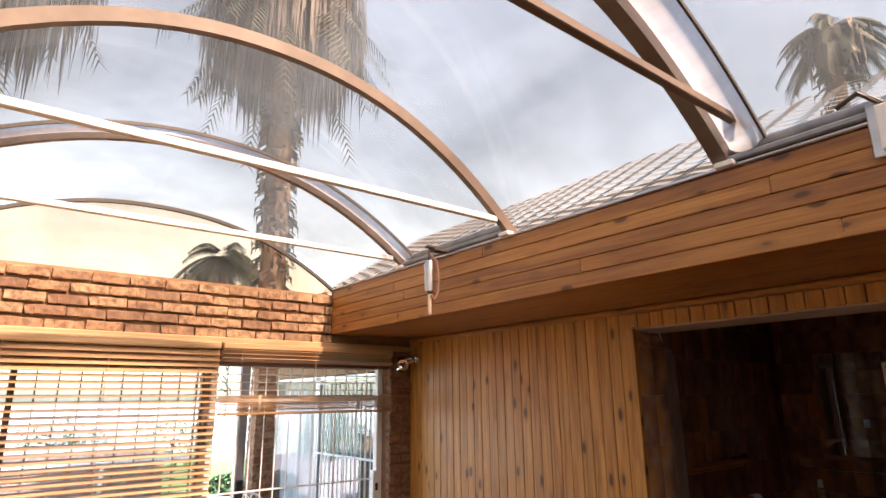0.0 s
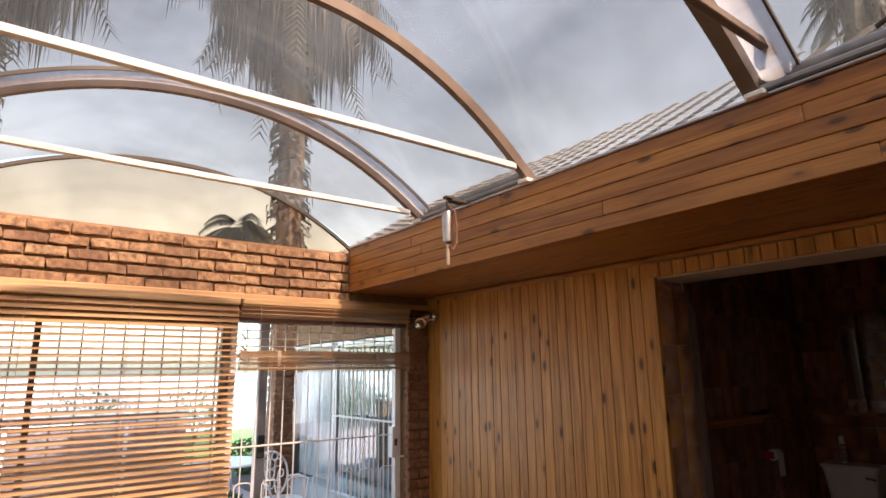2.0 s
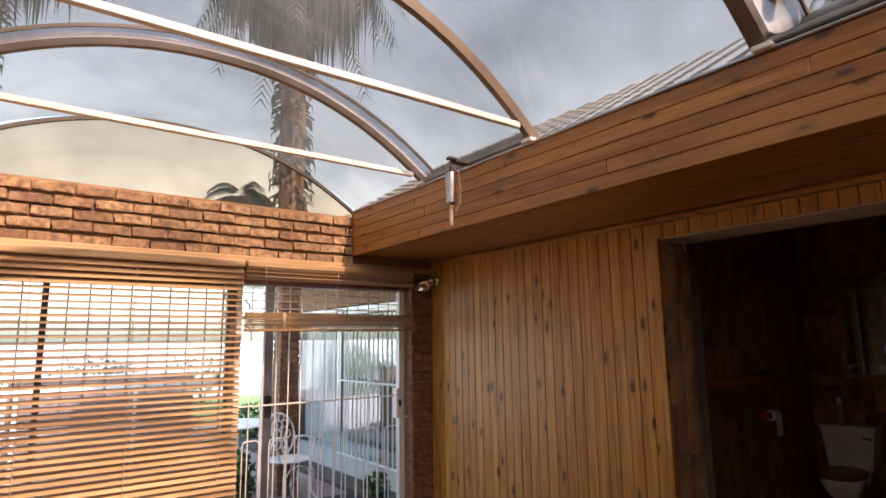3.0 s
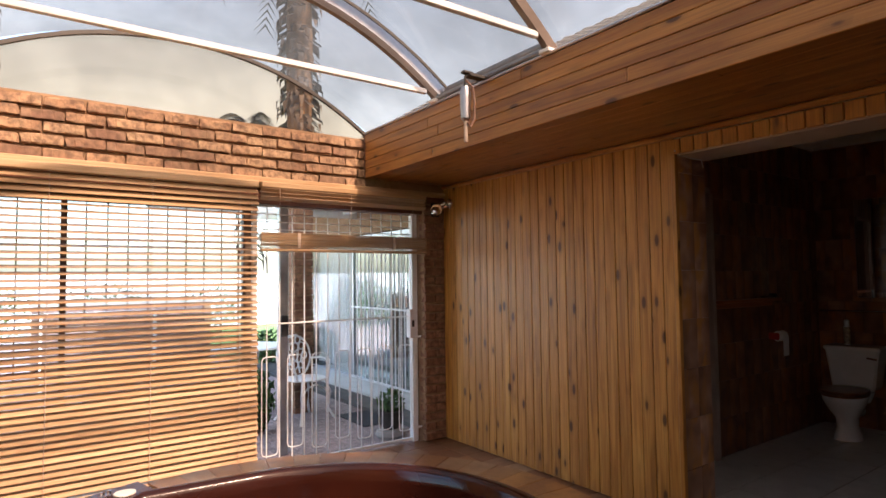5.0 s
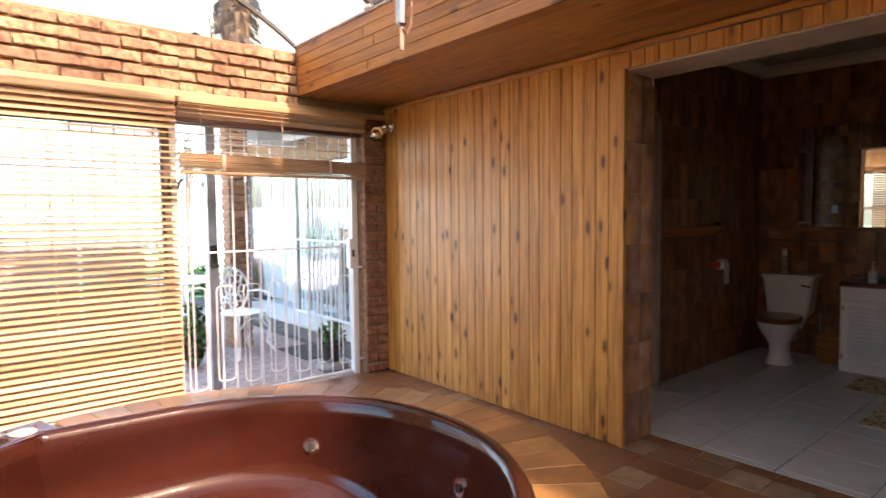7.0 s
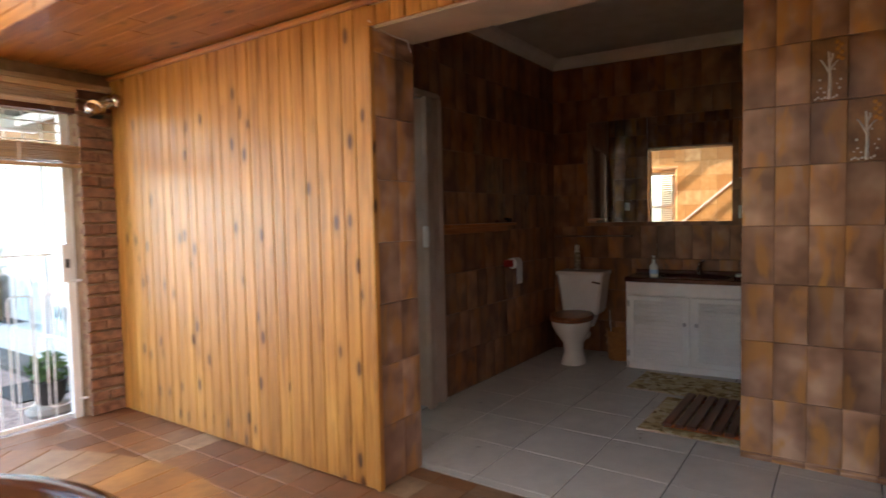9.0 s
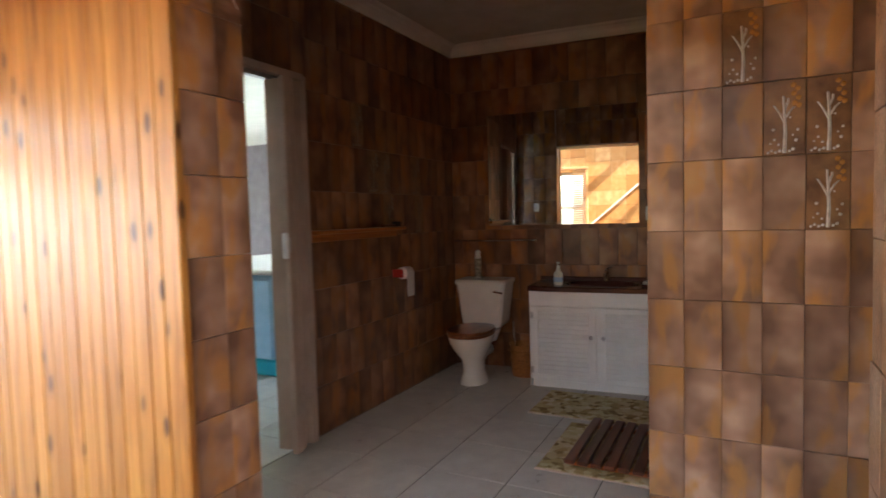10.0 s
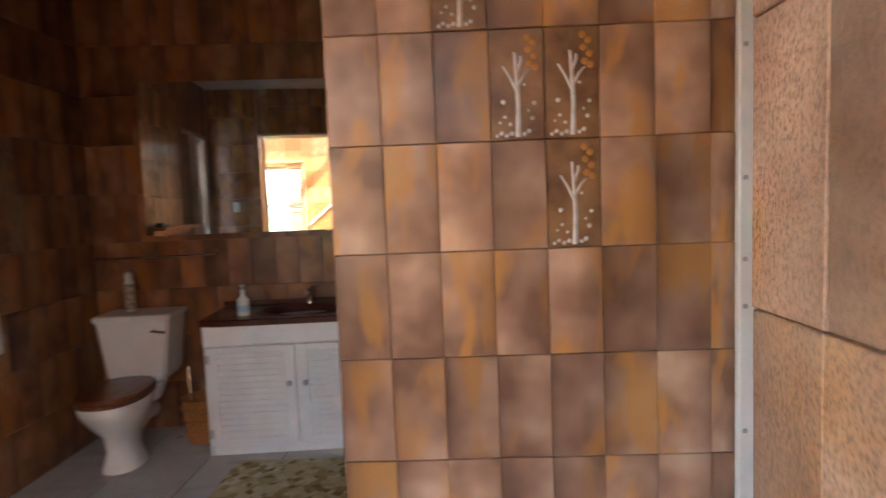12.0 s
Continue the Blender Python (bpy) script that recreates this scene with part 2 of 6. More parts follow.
WHITE = plain("white_paint", (0.74, 0.74, 0.74), (0.84, 0.84, 0.83), 0.4)
CERAMIC = plain("white_ceramic", (0.76, 0.75, 0.72), (0.84, 0.83, 0.80), 0.12, relief=0.02)
STEEL = plain("galvanised_steel", (0.42, 0.42, 0.43), (0.58, 0.58, 0.60), 0.32, 9, 1.0)
BRIGHT = plain("polished_tube", (0.66, 0.67, 0.70), (0.8, 0.8, 0.82), 0.16, 5, 1.0, 0.05)
BROWN_STEEL = plain("brown_painted_steel", (0.13, 0.095, 0.072), (0.20, 0.155, 0.12), 0.5)
ZINC = plain("weathered_zinc", (0.20, 0.215, 0.24), (0.34, 0.355, 0.385), 0.45, 9, 0.7)
DARK_STEEL = plain("dark_steel", (0.04, 0.035, 0.03), (0.08, 0.07, 0.06), 0.5)
CHROME = plain("chrome", (0.75, 0.75, 0.76), (0.85, 0.85, 0.86), 0.1, 5, 1.0, 0.02)
TUB = plain("brown_acrylic", (0.030, 0.0075, 0.0045), (0.044, 0.012, 0.007), 0.12, 2, relief=0.02)
BASIN = plain("dark_brown_top", (0.055, 0.016, 0.013), (0.085, 0.026, 0.02), 0.2, 5, relief=0.03)
SEAT = timber("toilet_seat_wood", 0, (0.28, 0.11, 0.04), (0.18, 0.06, 0.02), (0.10, 0.03, 0.012), 0.25, False)
PAPER = plain("paper", (0.78, 0.77, 0.75), (0.85, 0.84, 0.83), 0.9)
RED = plain("red_plastic", (0.35, 0.02, 0.015), (0.45, 0.03, 0.02), 0.35)
BLACK = plain("black_rubber", (0.015, 0.015, 0.015), (0.03, 0.03, 0.03), 0.7)
PATIO = brick_mat("paving_brick", (0.26, 0.21, 0.20), (0.33, 0.27, 0.265), (0.40, 0.33, 0.32))
YARD = plain("pinkish_paving", (0.34, 0.27, 0.25), (0.46, 0.38, 0.36), 0.85, 8)
ROOF_SHEET = glass_sheet("smoked_roof_sheet", (0.56, 0.385, 0.27), 0.02, 0.04, (0.82, 0.71, 0.59), 0.008, 0.05)
GABLE_SHEET = glass_sheet("smoked_gable_sheet", (0.70, 0.40, 0.21), 0.02, 0.04, (0.82, 0.71, 0.59), 0.01, 0.06)
# milky skin glowing with sun from above, in place of polished aluminium's sheen
JOINT = glass_sheet("sheen_joint_cover", (0.66, 0.74, 0.90), 0.20, 0.14, (0.84, 0.90, 0.98), 0.25, 0.6)
AWNING = glass_sheet("awning_sheet", (0.5, 0.5, 0.48), 0.03, 0.3, (0.85, 0.84, 0.8))
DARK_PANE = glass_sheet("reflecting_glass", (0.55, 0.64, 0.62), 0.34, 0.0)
PANE = glass_sheet("window_glass", (0.92, 0.94, 0.94), 0.10, 0.0)
LEAF = leaf_mat("leaf", (0.03, 0.07, 0.015), (0.10, 0.17, 0.04))
FROND = leaf_mat("palm_frond", (0.022, 0.03, 0.017), (0.06, 0.068, 0.038))
SKIRT = leaf_mat("dead_frond", (0.022, 0.020, 0.020), (0.075, 0.060, 0.050))
BARK = plain("bark", (0.10, 0.07, 0.045), (0.2, 0.14, 0.09), 0.9, 12, relief=0.6)
SOIL = plain("soil", (0.05, 0.035, 0.025), (0.1, 0.07, 0.05), 0.95)
TERRA = plain("dark_pot", (0.03, 0.028, 0.027), (0.06, 0.05, 0.045), 0.6)
STONE = plain("grey_stone", (0.28, 0.26, 0.24), (0.42, 0.40, 0.37), 0.85)
GRASS = plain("lawn", (0.07, 0.13, 0.03), (0.16, 0.24, 0.06), 0.9, 3)
BLUE = plain("pale_blue_cover", (0.36, 0.56, 0.76), (0.50, 0.68, 0.86), 0.85)
BLUE_HEM = plain("bright_blue_hem", (0.05, 0.45, 0.62), (0.08, 0.55, 0.7), 0.8)
GREYWALL = plain("lilac_grey_paint", (0.42, 0.38, 0.44), (0.52, 0.48, 0.54), 0.85)
WICKER = plain("woven_wicker", (0.28, 0.115, 0.03), (0.46, 0.21, 0.055), 0.6, 60, relief=0.9)
ROOF_TILE = plain("grey_roof_tile", (0.15, 0.145, 0.14), (0.25, 0.24, 0.225), 0.85, 5)
BOTTLE = plain("white_bottle", (0.7, 0.72, 0.68), (0.8, 0.82, 0.78), 0.3)
CAN = plain("patterned_can", (0.10, 0.085, 0.05), (0.62, 0.56, 0.42), 0.35, 45)
PHOTO = plain("dark_photograph", (0.03, 0.03, 0.035), (0.3, 0.27, 0.25), 0.3, 40)


def mirror_mat():
    m, nt, b = nodes_of("mirror_silver")
    b.inputs["Base Color"].default_value = (0.86, 0.86, 0.84, 1)
    b.inputs["Metallic"].default_value, b.inputs["Roughness"].default_value = 1.0, 0.015
    return m


def mat_fabric():
    """A bath mat printed with beige and green-gold patches."""
    m, nt, b = nodes_of("patterned_mat")
    vo = nt.nodes.new("ShaderNodeTexVoronoi")
    vo.inputs["Scale"].default_value = 26.0
    nt.links.new(coords(nt), vo.inputs["Vector"])
    sep = nt.nodes.new("ShaderNodeSeparateColor")
    nt.links.new(vo.outputs["Color"], sep.inputs[0])
    col = ramp(nt, sep.outputs[0], ((0.0, (0.20, 0.13, 0.035)), (0.3, (0.42, 0.32, 0.13)), (0.55, (0.60, 0.52, 0.32)), (0.8, (0.50, 0.42, 0.20)), (1.0, (0.66, 0.60, 0.42))))
    f = noise_tex(nt, coords(nt), 260, 2)
    nt.links.new(mixc(nt, 0.3, col, ramp(nt, f, ((0.3, (0.4, 0.4, 0.4)), (0.7, (1, 1, 1)))), "MULTIPLY"), b.inputs["Base Color"])
    b.inputs["Roughness"].default_value = 0.95
    bump(nt, b, f, 0.8, 0.006)
    return m


MIRROR = mirror_mat()
MAT_FABRIC = mat_fabric()


# ---- building helpers ----
def box_bm(bm, lo, hi, bev=0.0):
    r = bmesh.ops.create_cube(bm, size=1.0, matrix=Matrix.Translation([(a + b) / 2 for a, b in zip(lo, hi)]) @ Matrix.Diagonal([b - a for a, b in zip(lo, hi)] + [1]))
    if bev:
        es = list({e for v in r["verts"] for e in v.link_edges})
        bmesh.ops.bevel(bm, geom=es, offset=bev, segments=1, affect="EDGES")


def box(lo, hi, bev=0.0):
    bm = bmesh.new()
    box_bm(bm, lo, hi, bev)
    return bm


def rod(pts, r, seg=8, closed=False):
    """A round bar bent along the points, as one skin."""
    bm = bmesh.new()
    pts = [Vector(p) for p in pts]
    n = len(pts)
    rings = []
    for i, p in enumerate(pts):
        q0 = pts[i - 1] if (i or closed) else p
        q1 = pts[(i + 1) % n] if (i < n - 1 or closed) else p
        t = (q1 - q0).normalized()
        s = t.cross(Vector((0, 0, 1)))
        s = t.cross(Vector((1, 0, 0))) if s.length < 0.3 else s
        s.normalize()
        w = t.cross(s)
        rings.append([bm.verts.new(p + r * (s * math.cos(k * math.tau / seg) + w * math.sin(k * math.tau / seg))) for k in range(seg)])
    for i in range(n if closed else n - 1):
        ra, rb = rings[i], rings[(i + 1) % n]
        off = min(range(seg), key=lambda o: (ra[0].co - rb[o].co).length)
        for k in range(seg):
            bm.faces.new((ra[k], ra[(k + 1) % seg], rb[(k + 1 + off) % seg], rb[(k + off) % seg]))
    if not closed:
        bm.faces.new(rings[0][::-1])
        bm.faces.new(rings[-1])
    bmesh.ops.recalc_face_normals(bm, faces=bm.faces)
    return bm


def lathe(profile, seg=28, centre=(0, 0), stretch=(1, 1)):
    """Turns (radius, height) pairs round an upright axis."""
    bm = bmesh.new()
    rings = []
    for r, z in profile:
        rings.append([bm.verts.new((centre[0] + stretch[0] * r * math.cos(k * math.tau / seg), centre[1] + stretch[1] * r * math.sin(k * math.tau / seg), z)) for k in range(seg)])
    for ra, rb in zip(rings, rings[1:]):
        for k in range(seg):
            bm.faces.new((ra[k], ra[(k + 1) % seg], rb[(k + 1) % seg], rb[k]))
    bm.faces.new(rings[0][::-1])
    bm.faces.new(rings[-1])
    bmesh.ops.recalc_face_normals(bm, faces=bm.faces)
    return bm


def mesh_of(name, bm, material, smooth=False):
    me = bpy.data.meshes.new(name)
    bm.to_mesh(me)
    bm.free()
    for m in material if isinstance(material, (list, tuple)) else (material,):
        me.materials.append(m)
    if smooth:
        for p in me.polygons:
            p.use_smooth = True
        me.set_sharp_from_angle(angle=radians(40))
    return me


def part(name, bm, material, parent=None, label="", smooth=False):
    ob = new(name, mesh_of(name, bm, material, smooth))
    if parent is not None:
        ob.parent = parent
    if label:
        ob["label"] = label
    return ob


def piece(name, mesh, m, parent):
    ob = new(name, mesh)
    ob.parent = parent
    ob.matrix_basis = m
    return ob


def thing(name, place, label, category, group="", kind=""):
    ob = new(name)
    ob.empty_display_size = 0.1
    ob.location = place
    return tagged(ob, label, category, group, kind)


def structure(name, bm, material, label, category, smooth=False):
    return tagged(part(name, bm, material, smooth=smooth), label, category, kind="structure")


# ---- plan, in metres ----
XW, XI = 3.685, 4.02            # wood-clad face and bathroom face of the wall between the rooms
XE = 6.95                       # bathroom's end wall at its north corner
XWEST, YSOUTH = -0.10, -1.3     # tub room's west and south walls
YN, YNO = 5.03, 5.25            # north wall, inside and outside
YB = 3.193                      # bathroom's north wall
XJ = 3.44                       # tub-room face of the wall south of the opening
JN, JS, HEAD = 2.657, 0.629, 2.187   # the opening between the rooms
XP, PY0, PY1 = 5.015, 0.18, 1.284     # the free-standing tiled wall
BX, BX2 = 2.86, -0.02           # faces of the two boarded beams
SOFFIT, BEAM_TOP = 2.315, 2.69
TX, TY, TR, RIM = 1.45, 2.86, 1.065, 0.36   # the tub: middle, radius and the height of the platform round it
PLATFORM = 1.39                 # radius of that platform
SKEW = 0.077                    # the bathroom's end wall runs slightly off square


def end_x(y):
    return XE + SKEW * (YB - y)


# ---- ground and floors ----
gm = bmesh.new()
for glo, ghi in (((-60, 5.2), (70, 90)), ((-60, -40), (70, -1.45)), ((-60, -1.45), (-1.0, 5.2)), ((7.3, -1.45), (70, 5.2))):
    box_bm(gm, (*glo, -0.4), (*ghi, -0.12))
structure("ground", gm, GRASS, "sunlit green lawn reaching to the distance", "ground")
bath_floor = structure("floor_bathroom", box((XI - 0.02, -0.7, -0.1), (7.4, YB + 0.02, -0.006)), FLOOR_GROUT, "grey grout bed under pale bathroom tiles", "floor")
bed_floor = structure("floor_bedroom", box((XI - 0.3, YB + 0.02, -0.1), (9.5, 11.0, -0.006)), FLOOR_GROUT, "grey grout bed under pale bedroom tiles", "floor")
patio = structure("patio", box((-6, YNO - 0.02, -0.3), (XI - 0.3, 20.9, -0.052)), YARD, "brick-paved patio outside the tub room", "pavement")


def hull(circles, n=96):
    """The outline round several circles (x, y, r)."""
    out = []
    for k in range(n):
        a = k * math.tau / n
        d = (math.cos(a), math.sin(a))
        c = max(circles, key=lambda c: c[0] * d[0] + c[1] * d[1] + c[2])
        out.append((c[0] + c[2] * d[0], c[1] + c[2] * d[1]))
    return out


def tub_outline(grow=0.0):
    return hull(((TX, TY, TR + grow), (1.03, 3.86, 0.10 + grow), (0.70, 3.65, 0.08 + grow)))


def ring_slab(outer, inner, z0, z1):
    """A slab with a hole: outer and inner outlines of equal length."""
    bm = bmesh.new()
    n = len(outer)
    L = [[bm.verts.new((*p, z)) for p in o] for o in (outer, inner) for z in (z0, z1)]
    o0, o1, i0, i1 = L
    for k in range(n):
        j = (k + 1) % n
        for a, b in ((o1, i1), (i1, i0), (i0, o0), (o0, o1)):
            bm.faces.new((a[k], a[j], b[j], b[k]))
    bmesh.ops.recalc_face_normals(bm, faces=bm.faces)
    return bm


def to_rect(pts, lo, hi):
    """Each point pushed out from the middle to the rectangle's edge."""
    cx, cy = TX, TY
    out = []
    for x, y in pts:
        dx, dy = x - cx, y - cy
        k = min(((hi[0] if dx > 0 else lo[0]) - cx) / dx if abs(dx) > 1e-6 else 1e9, ((hi[1] if dy > 0 else lo[1]) - cy) / dy if abs(dy) > 1e-6 else 1e9)
        out.append((cx + k * dx, cy + k * dy))
    for corner in ((lo[0], lo[1]), (lo[0], hi[1]), (hi[0], lo[1]), (hi[0], hi[1])):
        i = min(range(len(out)), key=lambda i: (out[i][0] - corner[0]) ** 2 + (out[i][1] - corner[1]) ** 2)
        out[i] = corner
    return out


tub_in = tub_outline(0.02)
deck = structure("floor_deck", ring_slab(to_rect(tub_in, (XWEST, YSOUTH), (XI - 0.02, YN)), tub_in, -0.1, -0.008), DECK_GROUT, "mortar bed under the brown tub-side tiles", "floor")
platform = structure("tub_platform", ring_slab(hull(((TX, TY, PLATFORM - 0.014),)), tub_in, -0.005, RIM - 0.008), DECK_GROUT, "round raised platform tiled in brown round the tub", "platform")

# ---- walls of the tub room ----
wall_east = structure("wall_east", box((XW + 0.025, JN + 0.012, -0.1), (XI - 0.012, YNO, 3.1)), PLASTER, "wall between tub room and bathroom, clad in boards", "wall")
wall_east_south = structure("wall_east_south", box((XW + 0.025, YSOUTH, -0.1), (XI - 0.012, JS - 0.012, 3.1)), PLASTER, "tiled end of the wall beside the opening", "wall")
part("wall_panel", box((XJ + 0.025, YSOUTH, -0.1), (XW + 0.024, JS - 0.012, SOFFIT - 0.04)), PLASTER, wall_east_south)
wall_header = structure("wall_header", box((XW + 0.025, JS - 0.012, HEAD + 0.004), (XI, JN + 0.012, 3.1)), PLASTER, "plastered lintel over the wide opening", "wall")
part("soffit_board", box((XW + 0.03, JS, HEAD - 0.006), (XI + 0.004, JN, HEAD + 0.004)), CREAM, wall_header, "pale chipped painted soffit")
wall_west = structure("wall_west", box((XWEST - 0.2, 0.4, -0.1), (XWEST - 0.012, 2.62, 2.66)), GROUT, "tub room wall faced with golden-brown tiles", "wall")
for wlo, whi in (((YSOUTH - 0.2, -0.1), (-1.1, 2.66)), ((-1.1, -0.1), (0.4, 2.66)), ((4.0, -0.1), (YNO, 2.66)), ((2.62, -0.1), (4.0, 0.6)), ((2.62, 2.12), (4.0, 2.66))):
    part("wall_panel", box((XWEST - 0.2, wlo[0], wlo[1]), (XWEST - 0.012, whi[0], whi[1])), GROUT, wall_west)
wall_south = structure("wall_south", box((XWEST - 0.2, YSOUTH - 0.2, -0.1), (XI, YSOUTH - 0.002, 3.4)), PLASTER, "plain plastered wall behind the tub", "wall")
wall_north = structure("wall_north", box((XWEST - 0.2, YN + 0.036, 2.235), (BX + 0.02, YNO, BEAM_TOP - 0.03)), MORTAR, "face-brick wall over the wide blinds", "wall")
part("lintel_wall", box((BX + 0.02, YN + 0.02, 2.235), (XW + 0.025, YNO, BEAM_TOP - 0.03)), MORTAR, wall_north)
part("pier_core", box((3.47, YN + 0.02, -0.1), (XW + 0.025, YNO, 2.235)), MORTAR, wall_north)
part("timber_lintel", box((XWEST - 0.2, YN + 0.04, 2.045), (3.47, YNO - 0.03, 2.2345)), DARKWOOD, wall_north, "dark timber lintel behind the blinds")
part("sill_wall", box((XWEST - 0.2, YN + 0.005, -0.1), (1.93, YNO, 0.085)), DECK_GROUT, wall_north)

for k in range(7):
    part("sill_tile", box((XWEST + k * 0.29, YN - 0.008, 0.0), (XWEST + k * 0.29 + 0.286, YN + 0.004, 0.088), 0.002), SILL, wall_north, "pale glazed upstand tile")
    part("sill_tile", box((XWEST + k * 0.29, YN - 0.008, 0.0885), (XWEST + k * 0.29 + 0.286, YN + 0.09, 0.098), 0.002), SILL, wall_north, "pale glazed sill tile")

# ---- the boarded beams and soffits ----
beam_east = structure("beam_east", box((BX + 0.02, YSOUTH, SOFFIT + 0.02), (XW + 0.025, YN + 0.02, BEAM_TOP - 0.01)), DARKWOOD, "boxed beam clad in varnished pine boards", "beam")
def board_mesh(name, size, material, bev=0.004):
    s = Vector(size) / 2
    return mesh_of(name, box(-s, s, bev), material)


# horizontal boards on the beam face and soffit, in staggered lengths
rise = (BEAM_TOP - SOFFIT) / 5
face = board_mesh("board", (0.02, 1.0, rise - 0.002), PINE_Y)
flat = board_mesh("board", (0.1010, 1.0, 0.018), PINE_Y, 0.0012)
lengths = random.Random(12)


def run_of_boards(mesh, place):
    y = YSOUTH
    while y < YN - 0.02:
        end = min(YN, y + lengths.uniform(1.7, 3.4))
        end = YN if YN - end < 0.5 else end
        piece("board", mesh, place((y + end) / 2) @ Matrix.Diagonal((1, end - y - 0.002, 1, 1)), beam_east)
        y = end


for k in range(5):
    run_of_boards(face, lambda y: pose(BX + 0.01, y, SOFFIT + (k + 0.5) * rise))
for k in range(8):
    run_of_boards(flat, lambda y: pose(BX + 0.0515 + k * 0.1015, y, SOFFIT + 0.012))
part("corner_strip", box((BX - 0.004, YN - 0.014, SOFFIT), (BX + 0.022, YN + 0.012, BEAM_TOP), 0.004), DARKWOOD, beam_east, "dark corner strip")
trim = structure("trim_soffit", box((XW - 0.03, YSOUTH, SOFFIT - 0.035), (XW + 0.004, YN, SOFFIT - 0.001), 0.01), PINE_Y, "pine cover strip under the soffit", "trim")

# upright boards on the wall between the rooms
cladding = structure("cladding_east", box((XW + 0.012, JN, 0.0), (XW + 0.026, YN, SOFFIT)), DARKWOOD, "knotty varnished pine boards, fitted upright", "wall cladding")
NB = 27
wide = (YN - JN) / NB
upright = [board_mesh("board", (0.018, wide - w, 2.28), PINE_Z, 0.003) for w in (0.0025, 0.004)]
for k in range(NB):
    piece("board", upright[k % 2], pose(XW + 0.009 - 0.001 * (k % 3), JN + (k + 0.5) * wide, 1.14 + 0.004), cladding)
short = board_mesh("board", (0.018, 0.0838, SOFFIT - 0.036 - HEAD), PINE_Z, 0.005)
k = 0
while JS + (k + 0.5) * 0.086 < JN:
    piece("board", short, pose(XW + 0.009, JS + (k + 0.5) * 0.086, (HEAD + SOFFIT - 0.036) / 2), wall_header)
    k += 1
part("edge_strip", box((XW - 0.006, JN - 0.016, 0.0), (XW + 0.028, JN + 0.012, HEAD), 0.004), PINE_Z, cladding, "orange pine corner strip")


# ---- walls of the bathroom and bedroom ----
DX0, DX1, DH = 4.20, 5.00, 2.15      # the doorway in the bathroom's north wall
wall_bath_north = structure("wall_bath_north", box((DX1, YB + 0.012, -0.1), (7.35, YB + 0.13, 3.1)), GROUT, "bathroom wall of brown glazed tiles, coloured darker for shade", "wall")
part("wall_panel", box((XI - 0.02, YB + 0.012, -0.1), (DX0, YB + 0.13, 3.1)), GROUT, wall_bath_north)
part("wall_panel", box((DX0, YB + 0.012, DH), (DX1, YB + 0.13, 3.1)), GROUT, wall_bath_north)
bm = bmesh.new()
ends = [(end_x(y), y) for y in (YB + 0.13, -0.8)]
lo = [bm.verts.new((x + dx, y, z)) for z in (-0.1, 3.1) for (x, y), dx in ((ends[0], 0.012), (ends[1], 0.012), (ends[1], 0.2), (ends[0], 0.2))]
for q in ((0, 1, 2, 3), (4, 5, 6, 7), (0, 1, 5, 4), (1, 2, 6, 5), (2, 3, 7, 6), (3, 0, 4, 7)):
    bm.faces.new([lo[i] for i in q])
bmesh.ops.recalc_face_normals(bm, faces=bm.faces)
wall_bath_end = structure("wall_bath_end", bm, GROUT, "end wall of brown glazed tiles behind the basin", "wall")
wall_bath_south = structure("wall_bath_south", box((XI - 0.02, -0.85, -0.1), (7.4, -0.7, 3.1)), PLASTER, "plain plastered bathroom wall", "wall")
wall_pier = structure("wall_free_standing", box((XP + 0.01, PY0, -0.01), (XP + 0.11, PY1 - 0.01, 2.9)), GROUT, "free-standing wall of ochre and brown glazed tiles", "wall")
CZ = 2.78
structure("ceiling_bathroom", box((XI - 0.02, -0.85, CZ), (7.4, YB + 0.02, CZ + 0.05)), BATH_PAINT, "plain off-white bathroom ceiling", "ceiling")


def cornice(name, a, b, inward, z, size=0.09):
    """A coved plaster strip from a to b along the top of a wall."""
    bm = bmesh.new()
    prof = [(0, 0), (0, -size), (0.012, -size)] + [(0.012 + (size - 0.02) * (1 - math.cos(t)), -size + (size - 0.012) * math.sin(t)) for t in (0.3, 0.7, 1.1, 1.5)] + [(size, 0)]
    rows = [[bm.verts.new((p[0] + inward[0] * u, p[1] + inward[1] * u, z + w)) for u, w in prof] for p in (a, b)]
    n = len(prof)
    for i in range(n):
        bm.faces.new((rows[0][i], rows[0][(i + 1) % n], rows[1][(i + 1) % n], rows[1][i]))
    bm.faces.new(rows[0])
    bm.faces.new(rows[1][::-1])
    bmesh.ops.recalc_face_normals(bm, faces=bm.faces)
    return structure(name, bm, PLASTER, "white coved plaster cornice", "cornice")


cornice("cornice_north", (XI, YB - 0.003), (XE, YB - 0.003), (0, -1), CZ - 0.002)
cornice("cornice_end", (end_x(YB) - 0.004, YB), (end_x(-0.7) - 0.004, -0.7), (-1, -SKEW), CZ - 0.002)

cornice("cornice_west", (XI + 0.013, YB), (XI + 0.013, -0.7), (1, 0), CZ - 0.002)
structure("ceiling_bedroom", box((XI - 0.3, YB + 0.1, 2.55), (9.6, 11.0, 2.6)), WHITE, "white boarded bedroom ceiling", "ceiling")
structure("wall_bedroom_north", box((4.75, 10.85, -0.1), (9.6, 11.0, 2.6)), GREYWALL, "plain lilac-grey bedroom wall", "wall")
structure("wall_bedroom_east", box((9.45, YB + 0.1, -0.1), (9.6, 10.85, 2.6)), GREYWALL, "lilac-grey bedroom wall hung with photographs", "wall")

